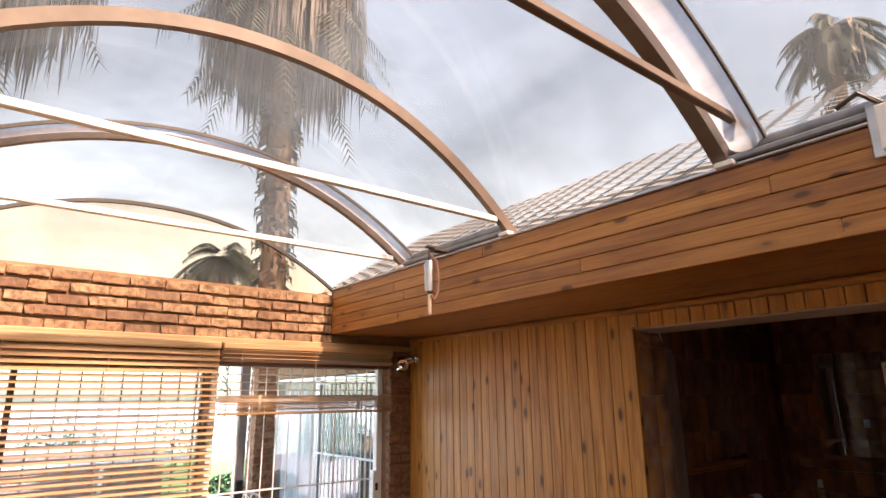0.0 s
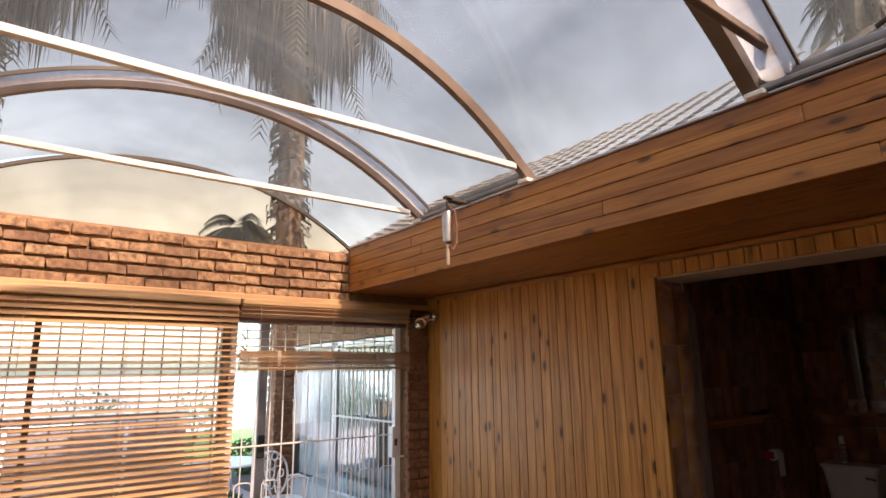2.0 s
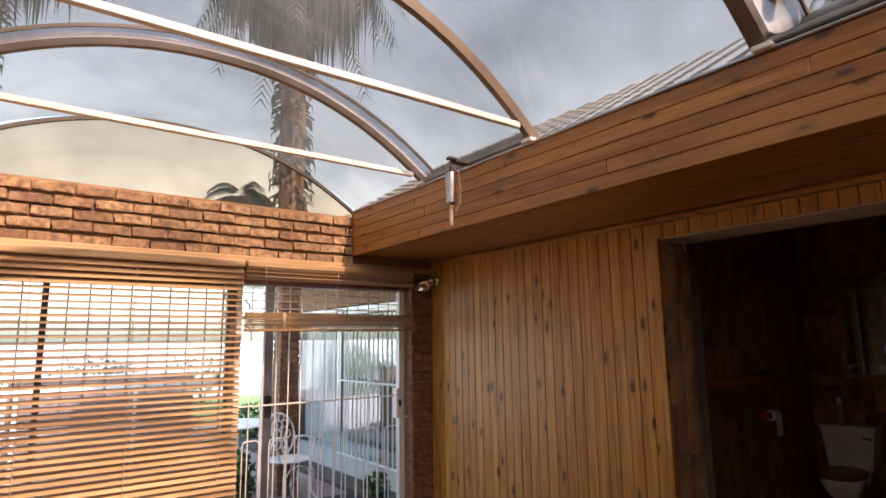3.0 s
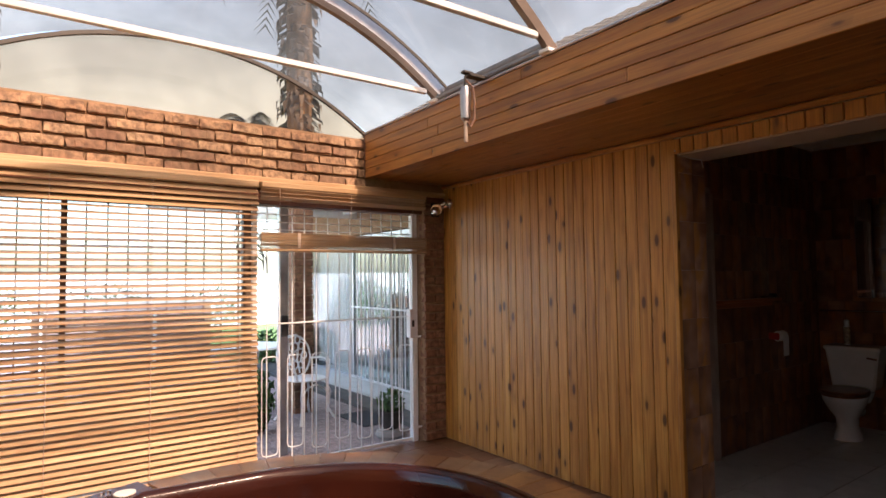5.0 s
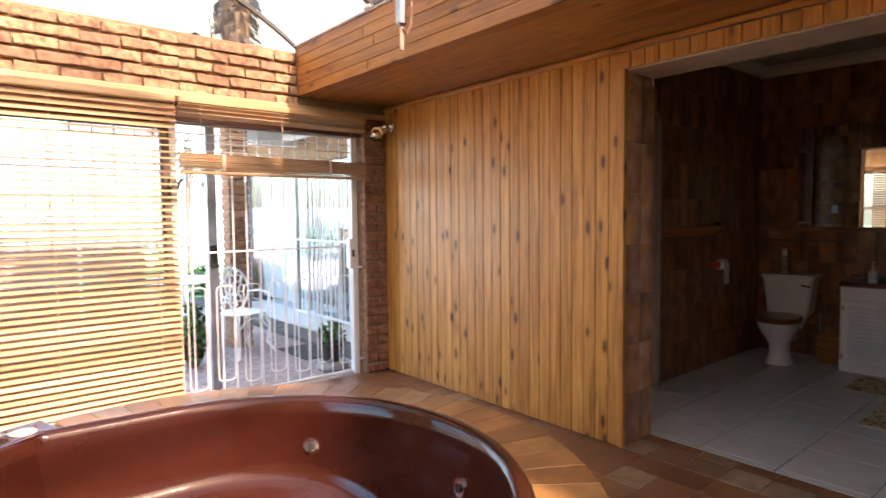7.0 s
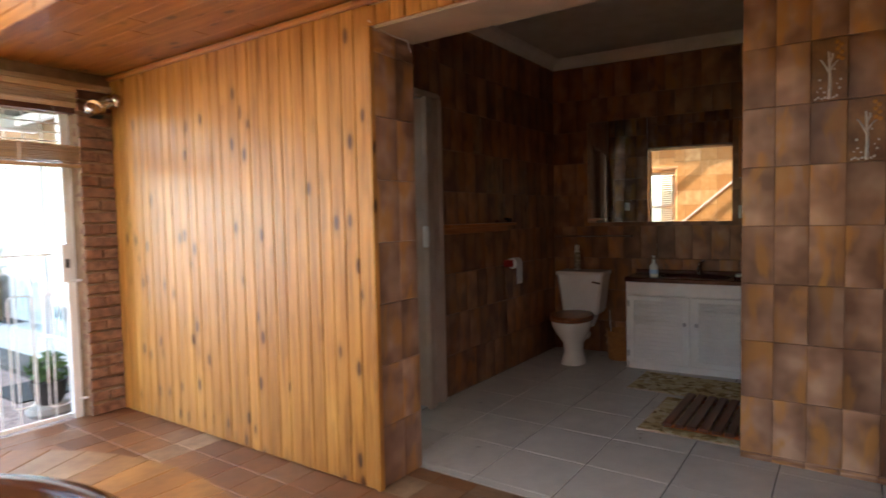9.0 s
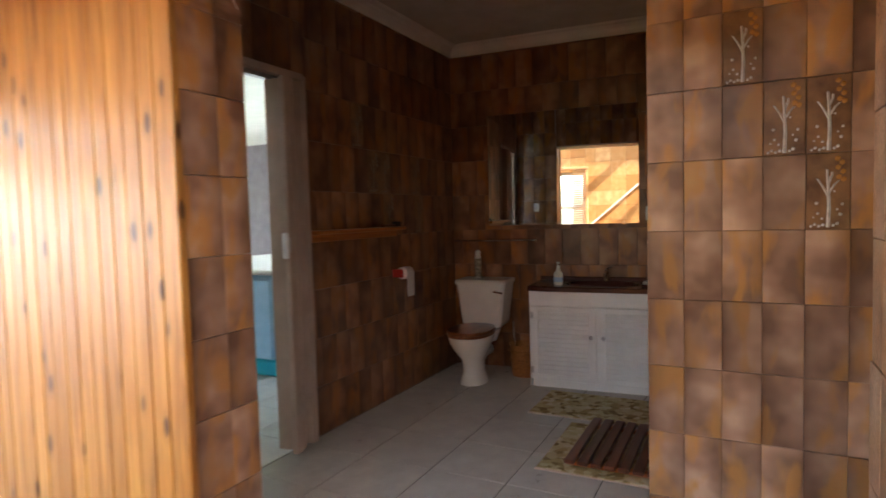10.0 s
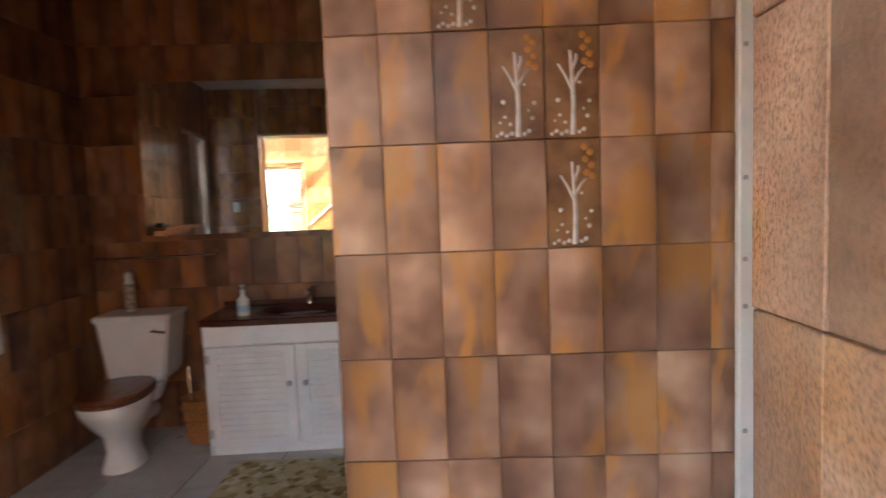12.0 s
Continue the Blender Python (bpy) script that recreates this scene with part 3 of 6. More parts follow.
# house roof of grey tiles above the bathroom, seen through the smoked sheets
bm = bmesh.new()
n_across, n_up = 150, 15
slope = Vector((1.5, 0, 0.92)) / n_up
norm = Vector((-0.92, 0, 1.5)).normalized()
for r in range(n_up):
    prev = None
    for c in range(n_across + 1):
        y = YSOUTH - 1 + c * 0.055
        w = 0.009 * math.sin(c * math.tau / 4)
        base = Vector((3.02, y, 2.72)) + slope * r
        lowv = bm.verts.new(base + norm * (0.018 + w))
        high = bm.verts.new(base + slope * 1.1 + norm * w)
        if prev:
            bm.faces.new((prev[0], lowv, high, prev[1]))
        prev = (lowv, high)
house_roof = structure("house_roof", bm, ROOF_TILE, "pitched house roof of weathered grey tiles", "roof")
house_roof["kind"] = "structure"


# ---- the arched roof over the tub ----
RC = 1.43       # middle of the arches


def arch_points(off, n=29, top=3.24):
    """Points of an arch whose under edge crowns at top and springs from the beams, moved out by off."""
    out = []
    for k in range(n):
        d = -1.5 + 3.0 * k / (n - 1)
        def f(d):
            return top - (top - 2.70) * abs(d / 1.45) ** 2.15
        t = Vector((1, 0, (f(d + 0.01) - f(d - 0.01)) / 0.02)).normalized()
        out.append((RC + d - t.z * off, f(d) + t.x * off))
    return out


def arch_bar(y0, y1, r0, r1, top=3.24):
    """A rectangular bar bent to the roof's arch."""
    bm = bmesh.new()
    rings = [[bm.verts.new((xa, y0, za)), bm.verts.new((xa, y1, za)), bm.verts.new((xb, y1, zb)), bm.verts.new((xb, y0, zb))]
             for (xa, za), (xb, zb) in zip(arch_points(r0, top=top), arch_points(r1, top=top))]
    for a, b in zip(rings, rings[1:]):
        for i in range(4):
            bm.faces.new((a[i], a[(i + 1) % 4], b[(i + 1) % 4], b[i]))
    bm.faces.new(rings[0])
    bm.faces.new(rings[-1][::-1])
    bmesh.ops.recalc_face_normals(bm, faces=bm.faces)
    return bm


roof = thing("arched_roof", (0, 0, 0), "barrel roof of smoked clear sheets on steel arches", "roof", kind="structure")
ARCHES = (3.97, 2.88, 1.58, 0.28, -1.02)
CROWN = (3.235, 3.34, 3.30, 3.30, 3.24)
part("arch", arch_bar(YN + 0.0, YN + 0.03, -0.02, 0.006, 3.185), DARK_STEEL, roof, "dark edge arch along the brick wall")
for i, y in enumerate(ARCHES):
    part("arch", arch_bar(y - 0.02, y + (0.045 if i == 2 else 0.02), 0.0, 0.062, CROWN[i]), BROWN_STEEL, roof, "brown painted steel arch")
    lift = (0.0, 0.02, 0.085, 0.05, 0.05)[i]
    ty = y - 0.10 if i == 2 else y
    part("tie_bar", box((BX2 + 0.05, ty - 0.017, 2.748 + lift), (BX - (0.03 if i == 2 else 0.08), ty + 0.017, 2.783 + lift), 0.004), WHITE if i < 2 else BROWN_STEEL, roof, "straight tie bar across the arch")
    for s, x in ((1, BX), (-1, BX2)):
        # shiny steel plate, its sunlit glint painted as plain white
        part("foot_plate", box((x - 0.03 - 0.01 * s, y - 0.05, 2.694), (x + 0.03 - 0.01 * s, y + 0.03, 2.718), 0.004), WHITE, roof, "steel foot plate, coloured white for its sunlit shine")
for x in (BX, BX2):
    s = 1 if x == BX else -1
    part("eaves_channel", box((min(x - 0.012 * s, x + 0.06 * s), YSOUTH, BEAM_TOP), (max(x - 0.012 * s, x + 0.06 * s), YN, BEAM_TOP + 0.018), 0.006), STEEL, roof, "pale metal eaves channel")
    for ya, yb in ((2.90, 3.95), (YSOUTH, 1.56)):
        part("gutter_lip", box((min(x - 0.02 * s, x + 0.055 * s), ya, BEAM_TOP + 0.02), (max(x - 0.02 * s, x + 0.055 * s), yb, BEAM_TOP + 0.05), 0.008), ZINC, roof, "grey metal gutter lip")
        part("eaves_tube", rod([(x + 0.03 * s, ya, BEAM_TOP + 0.075), (x + 0.03 * s, yb, BEAM_TOP + 0.075)], 0.028, 12), ZINC, roof, "grey aluminium eaves tube", True)


def joint_cover(y0, y1, top):
    """A half-round cover bent to the arch."""
    bm = bmesh.new()
    rings = []
    for k in range(8):
        a = math.pi * k / 7
        y = (y0 + y1) / 2 + (y1 - y0) / 2 * math.cos(a)
        rings.append([bm.verts.new((x, y, z)) for x, z in arch_points(0.064 - 0.045 * math.sin(a), top=top)])
    for ra, rb in zip(rings, rings[1:]):
        for i in range(len(ra) - 1):
            bm.faces.new((ra[i], ra[i + 1], rb[i + 1], rb[i]))
    bmesh.ops.recalc_face_normals(bm, faces=bm.faces)
    return bm


def sheet(rows):
    bm = bmesh.new()
    cols = [[bm.verts.new((x, y, z)) for x, z in arch_points(0.066, 33, top)] for y, top in rows]
    for ca, cb in zip(cols, cols[1:]):
        for i in range(32):
            bm.faces.new((ca[i], ca[i + 1], cb[i + 1], cb[i]))
    return bm


edges = [(YN + 0.1, 3.15)] + list(zip(ARCHES, CROWN)) + [(YSOUTH, 3.24)]
for i, (a, b) in enumerate(zip(edges, edges[1:])):
    part("roof_sheet", sheet((a, b)), ROOF_SHEET, roof, "smoked see-through plastic sheet", True)
    if i not in (0, 2):
        wide_by = 0.095 if i == 1 else 0.14
        part("joint_cover", joint_cover(a[0] - 0.022 - wide_by, a[0] - 0.022, a[1]), JOINT, roof, "half-round metal joint cover, its sheen made by a milky skin", True)
        part("joint_edge", arch_bar(a[0] - wide_by - 0.032, a[0] - wide_by - 0.022, 0.045, 0.064, a[1]), DARK_STEEL, roof, "thin dark joint strip")
# gable over the brick wall
bm = bmesh.new()
vs = [bm.verts.new((x, YN + 0.05, z)) for x, z in arch_points(0.0, top=3.20)]
bm.faces.new(vs)
part("gable_sheet", bm, GABLE_SHEET, roof, "smoked see-through gable sheet")
bm = bmesh.new()
vs = [bm.verts.new((x, YSOUTH - 0.01, z)) for x, z in arch_points(0.0, top=3.20)]
bm.faces.new(vs)
part("gable_sheet", bm, GABLE_SHEET, roof, "smoked see-through gable sheet")


# ---- brickwork ----
def bricks(parent, mesh, x0, x1, z0, rows, y, pitch_x=0.232, pitch_z=0.082, seed=1, cut=None):
    rnd = random.Random(seed)
    for r in range(rows):
        x = x0 - (0.116 if r % 2 else 0.0)
        while x < x1 - 0.02:
            a, b = max(x, x0), min(x + pitch_x - 0.012, x1)
            if b - a > 0.03:
                m = pose((a + b) / 2, y + rnd.uniform(-0.012, 0.004), z0 + (r + 0.5) * pitch_z + rnd.uniform(-0.004, 0.004), rnd.uniform(-1, 1), rnd.uniform(-1.4, 1.4), rnd.uniform(-2, 2))
                piece("brick", rnd.choice(mesh) if isinstance(mesh, list) else mesh, m @ Matrix.Diagonal(((b - a) / 0.22, 1, 1, 1)), parent)
            x += pitch_x


def tumbled_brick(seed):
    """A worn brick: cut into a few cells, its corners knocked off and its faces uneven."""
    rnd = random.Random(seed)
    bm = bmesh.new()
    bmesh.ops.create_cube(bm, size=1.0)
    bmesh.ops.subdivide_edges(bm, edges=[e for e in bm.edges if abs(e.verts[0].co.x - e.verts[1].co.x) > 0.5], cuts=3)
    bmesh.ops.scale(bm, vec=(0.222, 0.1, 0.061), verts=bm.verts)
    bmesh.ops.bevel(bm, geom=list(bm.edges), offset=0.005, segments=1, affect="EDGES")
    for v in bm.verts:
        worn = 0.006 if abs(v.co.x) > 0.1 else 0.0032
        v.co += Vector((rnd.uniform(-worn, worn), rnd.uniform(-worn, worn), rnd.uniform(-worn, worn)))
    return mesh_of("brick", bm, BRICK)


brick = [tumbled_brick(k) for k in range(9)]
brick_dark = mesh_of("brick", box((-0.11, -0.05, -0.033), (0.11, 0.05, 0.033), 0.006), BRICK_DARK)
brick_grey = mesh_of("brick", box((-0.11, -0.05, -0.033), (0.11, 0.05, 0.033), 0.006), BRICK_GREY)
bricks(wall_north, brick, XWEST, BX, 2.235, 5, YN + 0.055, seed=3)
bricks(wall_north, brick_dark, 3.47, XW + 0.01, 0.0, 27, YN + 0.055, seed=4)

# ---- timber head, north window and gate opening ----
head = structure("trim_window_head", box((XWEST, YN - 0.035, 2.20), (XW, YN + 0.03, 2.245), 0.006), SLAT, "pine head board over the blinds", "trim")


def window_north():
    w = thing("window_north", (0.5, YN + 0.12, 0.1), "wide steel window with burglar bars behind the blind", "window", kind="structure")
    w.location = (0, 0, 0)
    for x in (-0.07, 0.72, 1.90):
        hw = 0.018 if x == 0.72 else 0.03
        part("window_frame", box((x - hw, YN + 0.1, 0.085), (x + hw, YN + 0.16, 2.044), 0.004), BROWN_STEEL, w)
    for z in (0.11, 2.02):
        part("window_frame", box((-0.04, YN + 0.1, z - 0.025), (1.87, YN + 0.155, z + 0.025), 0.004), DARK_STEEL, w)
    for i in range(16):
        x = -0.02 + i * 0.123
        part("bar", box((x - 0.004, YN + 0.07, 0.13), (x + 0.004, YN + 0.078, 2.04)), BROWN_STEEL, w)
    p = part("pane", box((-0.04, YN + 0.125, 0.13), (1.87, YN + 0.13, 2.04)), PANE, w)
    p.visible_shadow = False


window_north()


def blind(name, x0, x1, ztop, zbot, pitch, tilt, label):
    b = thing(name, ((x0 + x1) / 2, YN - 0.07, ztop), label, "blind")
    part("headrail", box((x0 - b.location.x, -0.03, -0.05), (x1 - b.location.x, 0.03, 0.0), 0.006), SLAT, b)
    wid = x1 - x0
    sl = mesh_of("slat", box((-wid / 2, -0.025, -0.0019), (wid / 2, 0.025, 0.0019)), SLAT)
    n = int((ztop - 0.06 - zbot) / pitch)
    rnd = random.Random(len(name) + n)
    for i in range(n):
        z = ztop - 0.075 - i * pitch
        piece("slat", sl, pose(rnd.uniform(-0.004, 0.004), rnd.uniform(-0.002, 0.002), z - ztop, tilt + (30 if i < 4 else 0) + 24 * min(1.0, max(0.0, (i / n - 0.32) / 0.4)) + rnd.uniform(-2.5, 2.5), rnd.uniform(-0.1, 0.1), 0), b)
    zl = ztop - 0.075 - n * pitch
    part("bottom_rail", box((-wid / 2, -0.026, zl - ztop - 0.012), (wid / 2, 0.026, zl - ztop + 0.008), 0.004), SLAT, b)
    for i in range(max(2, round(wid / 0.55))):
        x = -wid / 2 + 0.14 + i * (wid - 0.28) / max(1, round(wid / 0.55) - 1)
        for dy in (-0.027, 0.027):
            part("cord", rod([(x, dy, -0.04), (x, dy, zl - ztop)], 0.0018, 5), CREAM, b)
    return b


blind("venetian_blind", -0.085, 1.925, 2.20, 0.10, 0.0435, 19, "lowered wooden slatted blind in honey-coloured wood")


def raised_blind():
    x0, x1 = 1.945, 3.43
    b = thing("raised_blind", ((x0 + x1) / 2, YN - 0.07, 2.20), "wooden slatted blind pulled up over the gate", "blind")
    w = (x1 - x0) / 2
    part("headrail", box((-w, -0.03, -0.045), (w, 0.03, 0.0), 0.006), SLAT, b)
    sl = mesh_of("slat", box((-w, -0.025, -0.0015), (w, 0.025, 0.0015)), SLAT)
    rnd = random.Random(8)
    for i in range(3):
        piece("slat", sl, pose(0, 0, -0.062 - i * 0.03, -30), b)
    for i in range(20):
        piece("slat", sl, pose(rnd.uniform(-0.005, 0.005), rnd.uniform(-0.005, 0.005), -0.385 - i * 0.0058, rnd.uniform(-4, 4), rnd.uniform(-0.12, 0.12), 0), b)
    part("bottom_rail", box((-w, -0.028, -0.525), (w, 0.028, -0.503), 0.005), SLAT, b)
    for x in (-0.45, 0.4):
        part("tape", box((x - 0.012, -0.031, -0.5), (x + 0.012, -0.029, -0.38)), CREAM, b)
    for x in (-0.6, 0.0, 0.6):
        part("cord", rod([(x, -0.02, -0.04), (x, -0.02, -0.4)], 0.0018, 5), CREAM, b)


raised_blind()


def security_gate():
    g = thing("security_gate", (0, 0, 0), "white painted steel security gate with hooped bars", "gate")
    y = YN + 0.13
    x0, x1 = 1.96, 3.44
    part("gate_post", box((x1 - 0.045, y - 0.03, -0.01), (x1 + 0.01, y + 0.03, 2.12), 0.004), WHITE, g)
    part("gate_post", box((x0 - 0.02, y - 0.02, -0.01), (x0 + 0.02, y + 0.02, 2.12), 0.004), WHITE, g)
    part("rail", box((x0, y - 0.012, 0.0), (x1, y + 0.012, 0.028), 0.003), WHITE, g)
    part("rail", box((x0, y - 0.007, 1.108), (x1, y + 0.007, 1.121), 0.003), WHITE, g)
    part("rail", box((x0, y - 0.012, 1.77), (x1, y + 0.012, 1.8), 0.003), WHITE, g)
    part("rail", box((x0, y - 0.012, 2.08), (x1, y + 0.012, 2.11), 0.003), WHITE, g)
    for z in (1.86, 1.92, 1.98, 2.04):
        part("bar", rod([(x0, y, z), (x1, y, z)], 0.005, 6), WHITE, g)
    bar = mesh_of("bar", rod([(0, 0, 0.02), (0, 0, 2.09)], 0.0052, 8), WHITE)
    n = 14
    step = (x1 - 0.04 - x0) / n
    for i in range(1, n):
        piece("bar", bar, pose(x0 + i * step, y, 0), g)
    for i in range(7):
        a, b2 = x0 + 0.06 + i * 2 * step, x0 + 0.06 + i * 2 * step + 0.62 * step * 2
        if b2 > x1 - 0.05:
            break
        zt, zb = (0.86, 0.14) if i % 2 else (0.86, 0.10)
        c = 0.03
        pts = [(a, zb + c), (a + 0.009, zb + 0.009), (a + c, zb), (b2 - c, zb), (b2 - 0.009, zb + 0.009), (b2, zb + c), (b2, zt - c), (b2 - 0.009, zt - 0.009), (b2 - c, zt), (a + c, zt), (a + 0.009, zt - 0.009), (a, zt - c)]
        part("hoop", rod([(x, y - 0.014, z) for x, z in pts], 0.005, 8, True), WHITE, g)
    lock = part("lock_box", box((x1 - 0.075, y - 0.035, 0.92), (x1 - 0.01, y + 0.035, 1.18), 0.006), WHITE, g)
    part("keyhole", box((x1 - 0.055, y - 0.038, 1.02), (x1 - 0.03, y - 0.034, 1.08), 0.001), BLACK, lock)
    for z in (0.12, 0.93):
        part("bolt", rod([(x1 - 0.02, y - 0.04, z), (x1 + 0.09, y - 0.06, z)], 0.009, 8), WHITE, g)


security_gate()


# ---- tub ----
def tub():
    t = thing("spa_bath", (0, 0, 0), "large dark brown acrylic spa bath set in a tiled platform", "bath tub")
    t.location = (0, 0, RIM)
    # rim and upper wall follow the outline; below them a moulded seat on one side of the deep middle
    levels = ((0.055, 0.006), (0.055, 0.028), (0.03, 0.034), (0.005, 0.03), (-0.015, 0.01), (-0.025, -0.06), (-0.045, -0.20), (-0.065, -0.30))
    seat = ((0.10, -0.355, 0.085, -0.36), (0.14, -0.39, 0.095, -0.41), (0.20, -0.405, 0.11, -0.46), (0.34, -0.415, 0.13, -0.52), (0.42, -0.425, 0.15, -0.57), (0.47, -0.455, 0.17, -0.61),
            (0.50, -0.54, 0.20, -0.66), (0.54, -0.69, 0.26, -0.71), (0.62, -0.75, 0.42, -0.75), (0.85, -0.77, 0.72, -0.77), (1.05, -0.78, 1.05, -0.78))
    bm = bmesh.new()
    rings = [[bm.verts.new((x, y, z)) for x, y in tub_outline(grow)] for grow, z in levels]
    edge = tub_outline(0.0)
    for in_a, z_a, in_b, z_b in seat:
        row = []
        for x, y in edge:
            a = math.atan2(y - TY, x - TX)
            f = min(1.0, max(0.0, 0.5 - 1.1 * math.cos(a - 0.25 * math.sin(a) + 1.05)))
            f = f * f * (3 - 2 * f)
            k = 1 - (in_b + (in_a - in_b) * f) / 1.25
            row.append(bm.verts.new((TX + (x - TX) * k, TY + (y - TY) * k, z_b + (z_a - z_b) * f)))
        rings.append(row)
    for a, b in zip(rings, rings[1:]):
        for k in range(len(a)):
            j = (k + 1) % len(a)
            bm.faces.new((a[k], a[j], b[j], b[k]))
    bm.faces.new(rings[-1])
    bmesh.ops.recalc_face_normals(bm, faces=bm.faces)
    part("shell", bm, TUB, t, "glossy dark brown moulded shell", True)
    for a in (0.78, -0.18, -1.1, -1.9, -2.7):
        p = Vector((TX + 1.025 * math.cos(a), TY + 1.025 * math.sin(a), -0.22))
        inward = Vector((-math.cos(a), -math.sin(a), 0.12))
        j = part("jet", rod([p - inward * 0.03, p + inward * 0.018], 0.042, 16), CHROME, t, "round chrome water jet", True)
        part("nozzle", rod([p + inward * 0.015, p + inward * 0.028], 0.02, 12), BLACK, j)
    fl = bmesh.new()
    corner = ((1.08, 4.0), (0.575, 3.69), (0.46, 3.79), (0.60, 3.97), (0.80, 4.09), (1.03, 4.18))
    cap = fl.faces.new([fl.verts.new((x, y, 0.031)) for x, y in corner])
    skirt = bmesh.ops.extrude_face_region(fl, geom=[cap])
    bmesh.ops.translate(fl, vec=(0, 0, -0.026), verts=[v for v in skirt["geom"] if isinstance(v, bmesh.types.BMVert)])
    bmesh.ops.recalc_face_normals(fl, faces=fl.faces)
    part("flange", fl, TUB, t, "flat corner of the brown rim")
    part("speaker_lid", lathe(((0.15, 0.034), (0.155, 0.042), (0.145, 0.046), (0.06, 0.049), (0.055, 0.046)), 32, (0.70, 3.90), (0.88, 0.72)), PLASTER, t, "pale oval filter lid", True)
    for x, y in ((0.85, 3.985), (0.88, 3.995), (0.63, 3.775)):
        part("knob", lathe(((0.018, 0.034), (0.02, 0.05), (0.011, 0.055), (0.009, 0.07)), 14, (x, y)), CHROME, t, "small chrome control knob", True)
    part("cap", lathe(((0.05, 0.034), (0.05, 0.04), (0.035, 0.043)), 20, (0.95, 4.01)), PLASTER, t, "round pale cap", True)


tub()


# ---- wall lamps and the roof winder ----
def spot_lamp():
    s = thing("wall_spotlight", (3.58, YN, 2.05), "small dark wall spotlight with a clear bulb", "wall lamp")
    part("backplate", box((-0.045, -0.02, -0.03), (0.045, 0.0, 0.10), 0.01), BLACK, s)
    part("arm", rod([(0, -0.015, 0.03), (-0.02, -0.08, 0.03)], 0.014, 10), BLACK, s)
    part("cup", rod([(-0.015, -0.06, 0.03), (-0.07, -0.13, 0.02)], 0.05, 16), CHROME, s, "chrome lamp cup", True)
    part("bulb", lathe(((0.006, -0.045), (0.042, -0.02), (0.046, 0.01), (0.028, 0.04), (0.006, 0.046)), 18, (-0.1, -0.16)), BRIGHT, s, "unlit silvered bulb", True)
    part("arm", rod([(0.01, -0.015, 0.05), (0.03, -0.07, 0.07)], 0.012, 10), BLACK, s)
    part("cup", rod([(0.028, -0.055, 0.065), (0.06, -0.115, 0.085)], 0.042, 16), CHROME, s, "chrome lamp cup", True)
    part("bulb", lathe(((0.006, 0.035), (0.034, 0.06), (0.04, 0.09), (0.026, 0.12), (0.006, 0.126)), 18, (0.075, -0.145)), BRIGHT, s, "unlit silvered bulb", True)


spot_lamp()
cable = thing("loose_cable", (XW, JN, HEAD), "thin white cable drooping under the lintel", "cable")
part("wire", rod([(-0.01, -0.02, 0.02), (0.03, -0.03, -0.002), (0.15, -0.035, -0.015), (0.26, -0.03, -0.01), (0.31, -0.012, -0.05)], 0.0035, 6), WHITE, cable)


def winder():
    w = thing("roof_winder", (2.70, 3.42, 2.72), "grey roof-vent motor hanging from the eaves channel", "motor")
    part("hook", rod([(0.06, 0, 0.0), (0.02, 0, 0.012), (0, 0, -0.02), (0, 0.005, -0.09)], 0.006, 8), DARK_STEEL, w)
    part("clevis", box((-0.02, -0.02, -0.005), (0.05, 0.02, 0.012), 0.003), DARK_STEEL, w)
    part("housing", lathe(((0.016, -0.30), (0.03, -0.285), (0.034, -0.12), (0.026, -0.09), (0.012, -0.085)), 20), STEEL, w, "grey cylindrical motor housing", True)
    part("piston", rod([(0, 0, -0.30), (0, 0, -0.43)], 0.013, 10), CREAM, w, "pale push rod", True)
    part("wire", rod([(0.0, -0.01, -0.05), (0.045, -0.02, -0.09), (0.05, -0.03, -0.19), (0.045, -0.03, -0.29), (0.02, -0.02, -0.34), (0.0, -0.02, -0.31)], 0.0075, 8), CABLE, w, "looped brown cable")
    part("bracket", box((0.02, -0.03, -0.02), (0.14, 0.03, 0.0), 0.003), DARK_STEEL, w)


winder()


def roof_bracket():
    w = thing("vent_bracket", (2.835, 1.02, 2.70), "grey steel vent bracket hung from the eaves", "bracket")
    part("plate", box((0.0, -0.03, -0.14), (0.012, 0.05, 0.06), 0.003), STEEL, w)
    part("stay", rod([(0.0, 0.0, 0.05), (-0.05, 0.05, 0.09), (-0.05, 0.12, 0.06)], 0.01, 8), DARK_STEEL, w)
    part("arm", box((-0.02, -0.02, -0.12), (0.0, 0.02, 0.04), 0.003), WHITE, w)


roof_bracket()


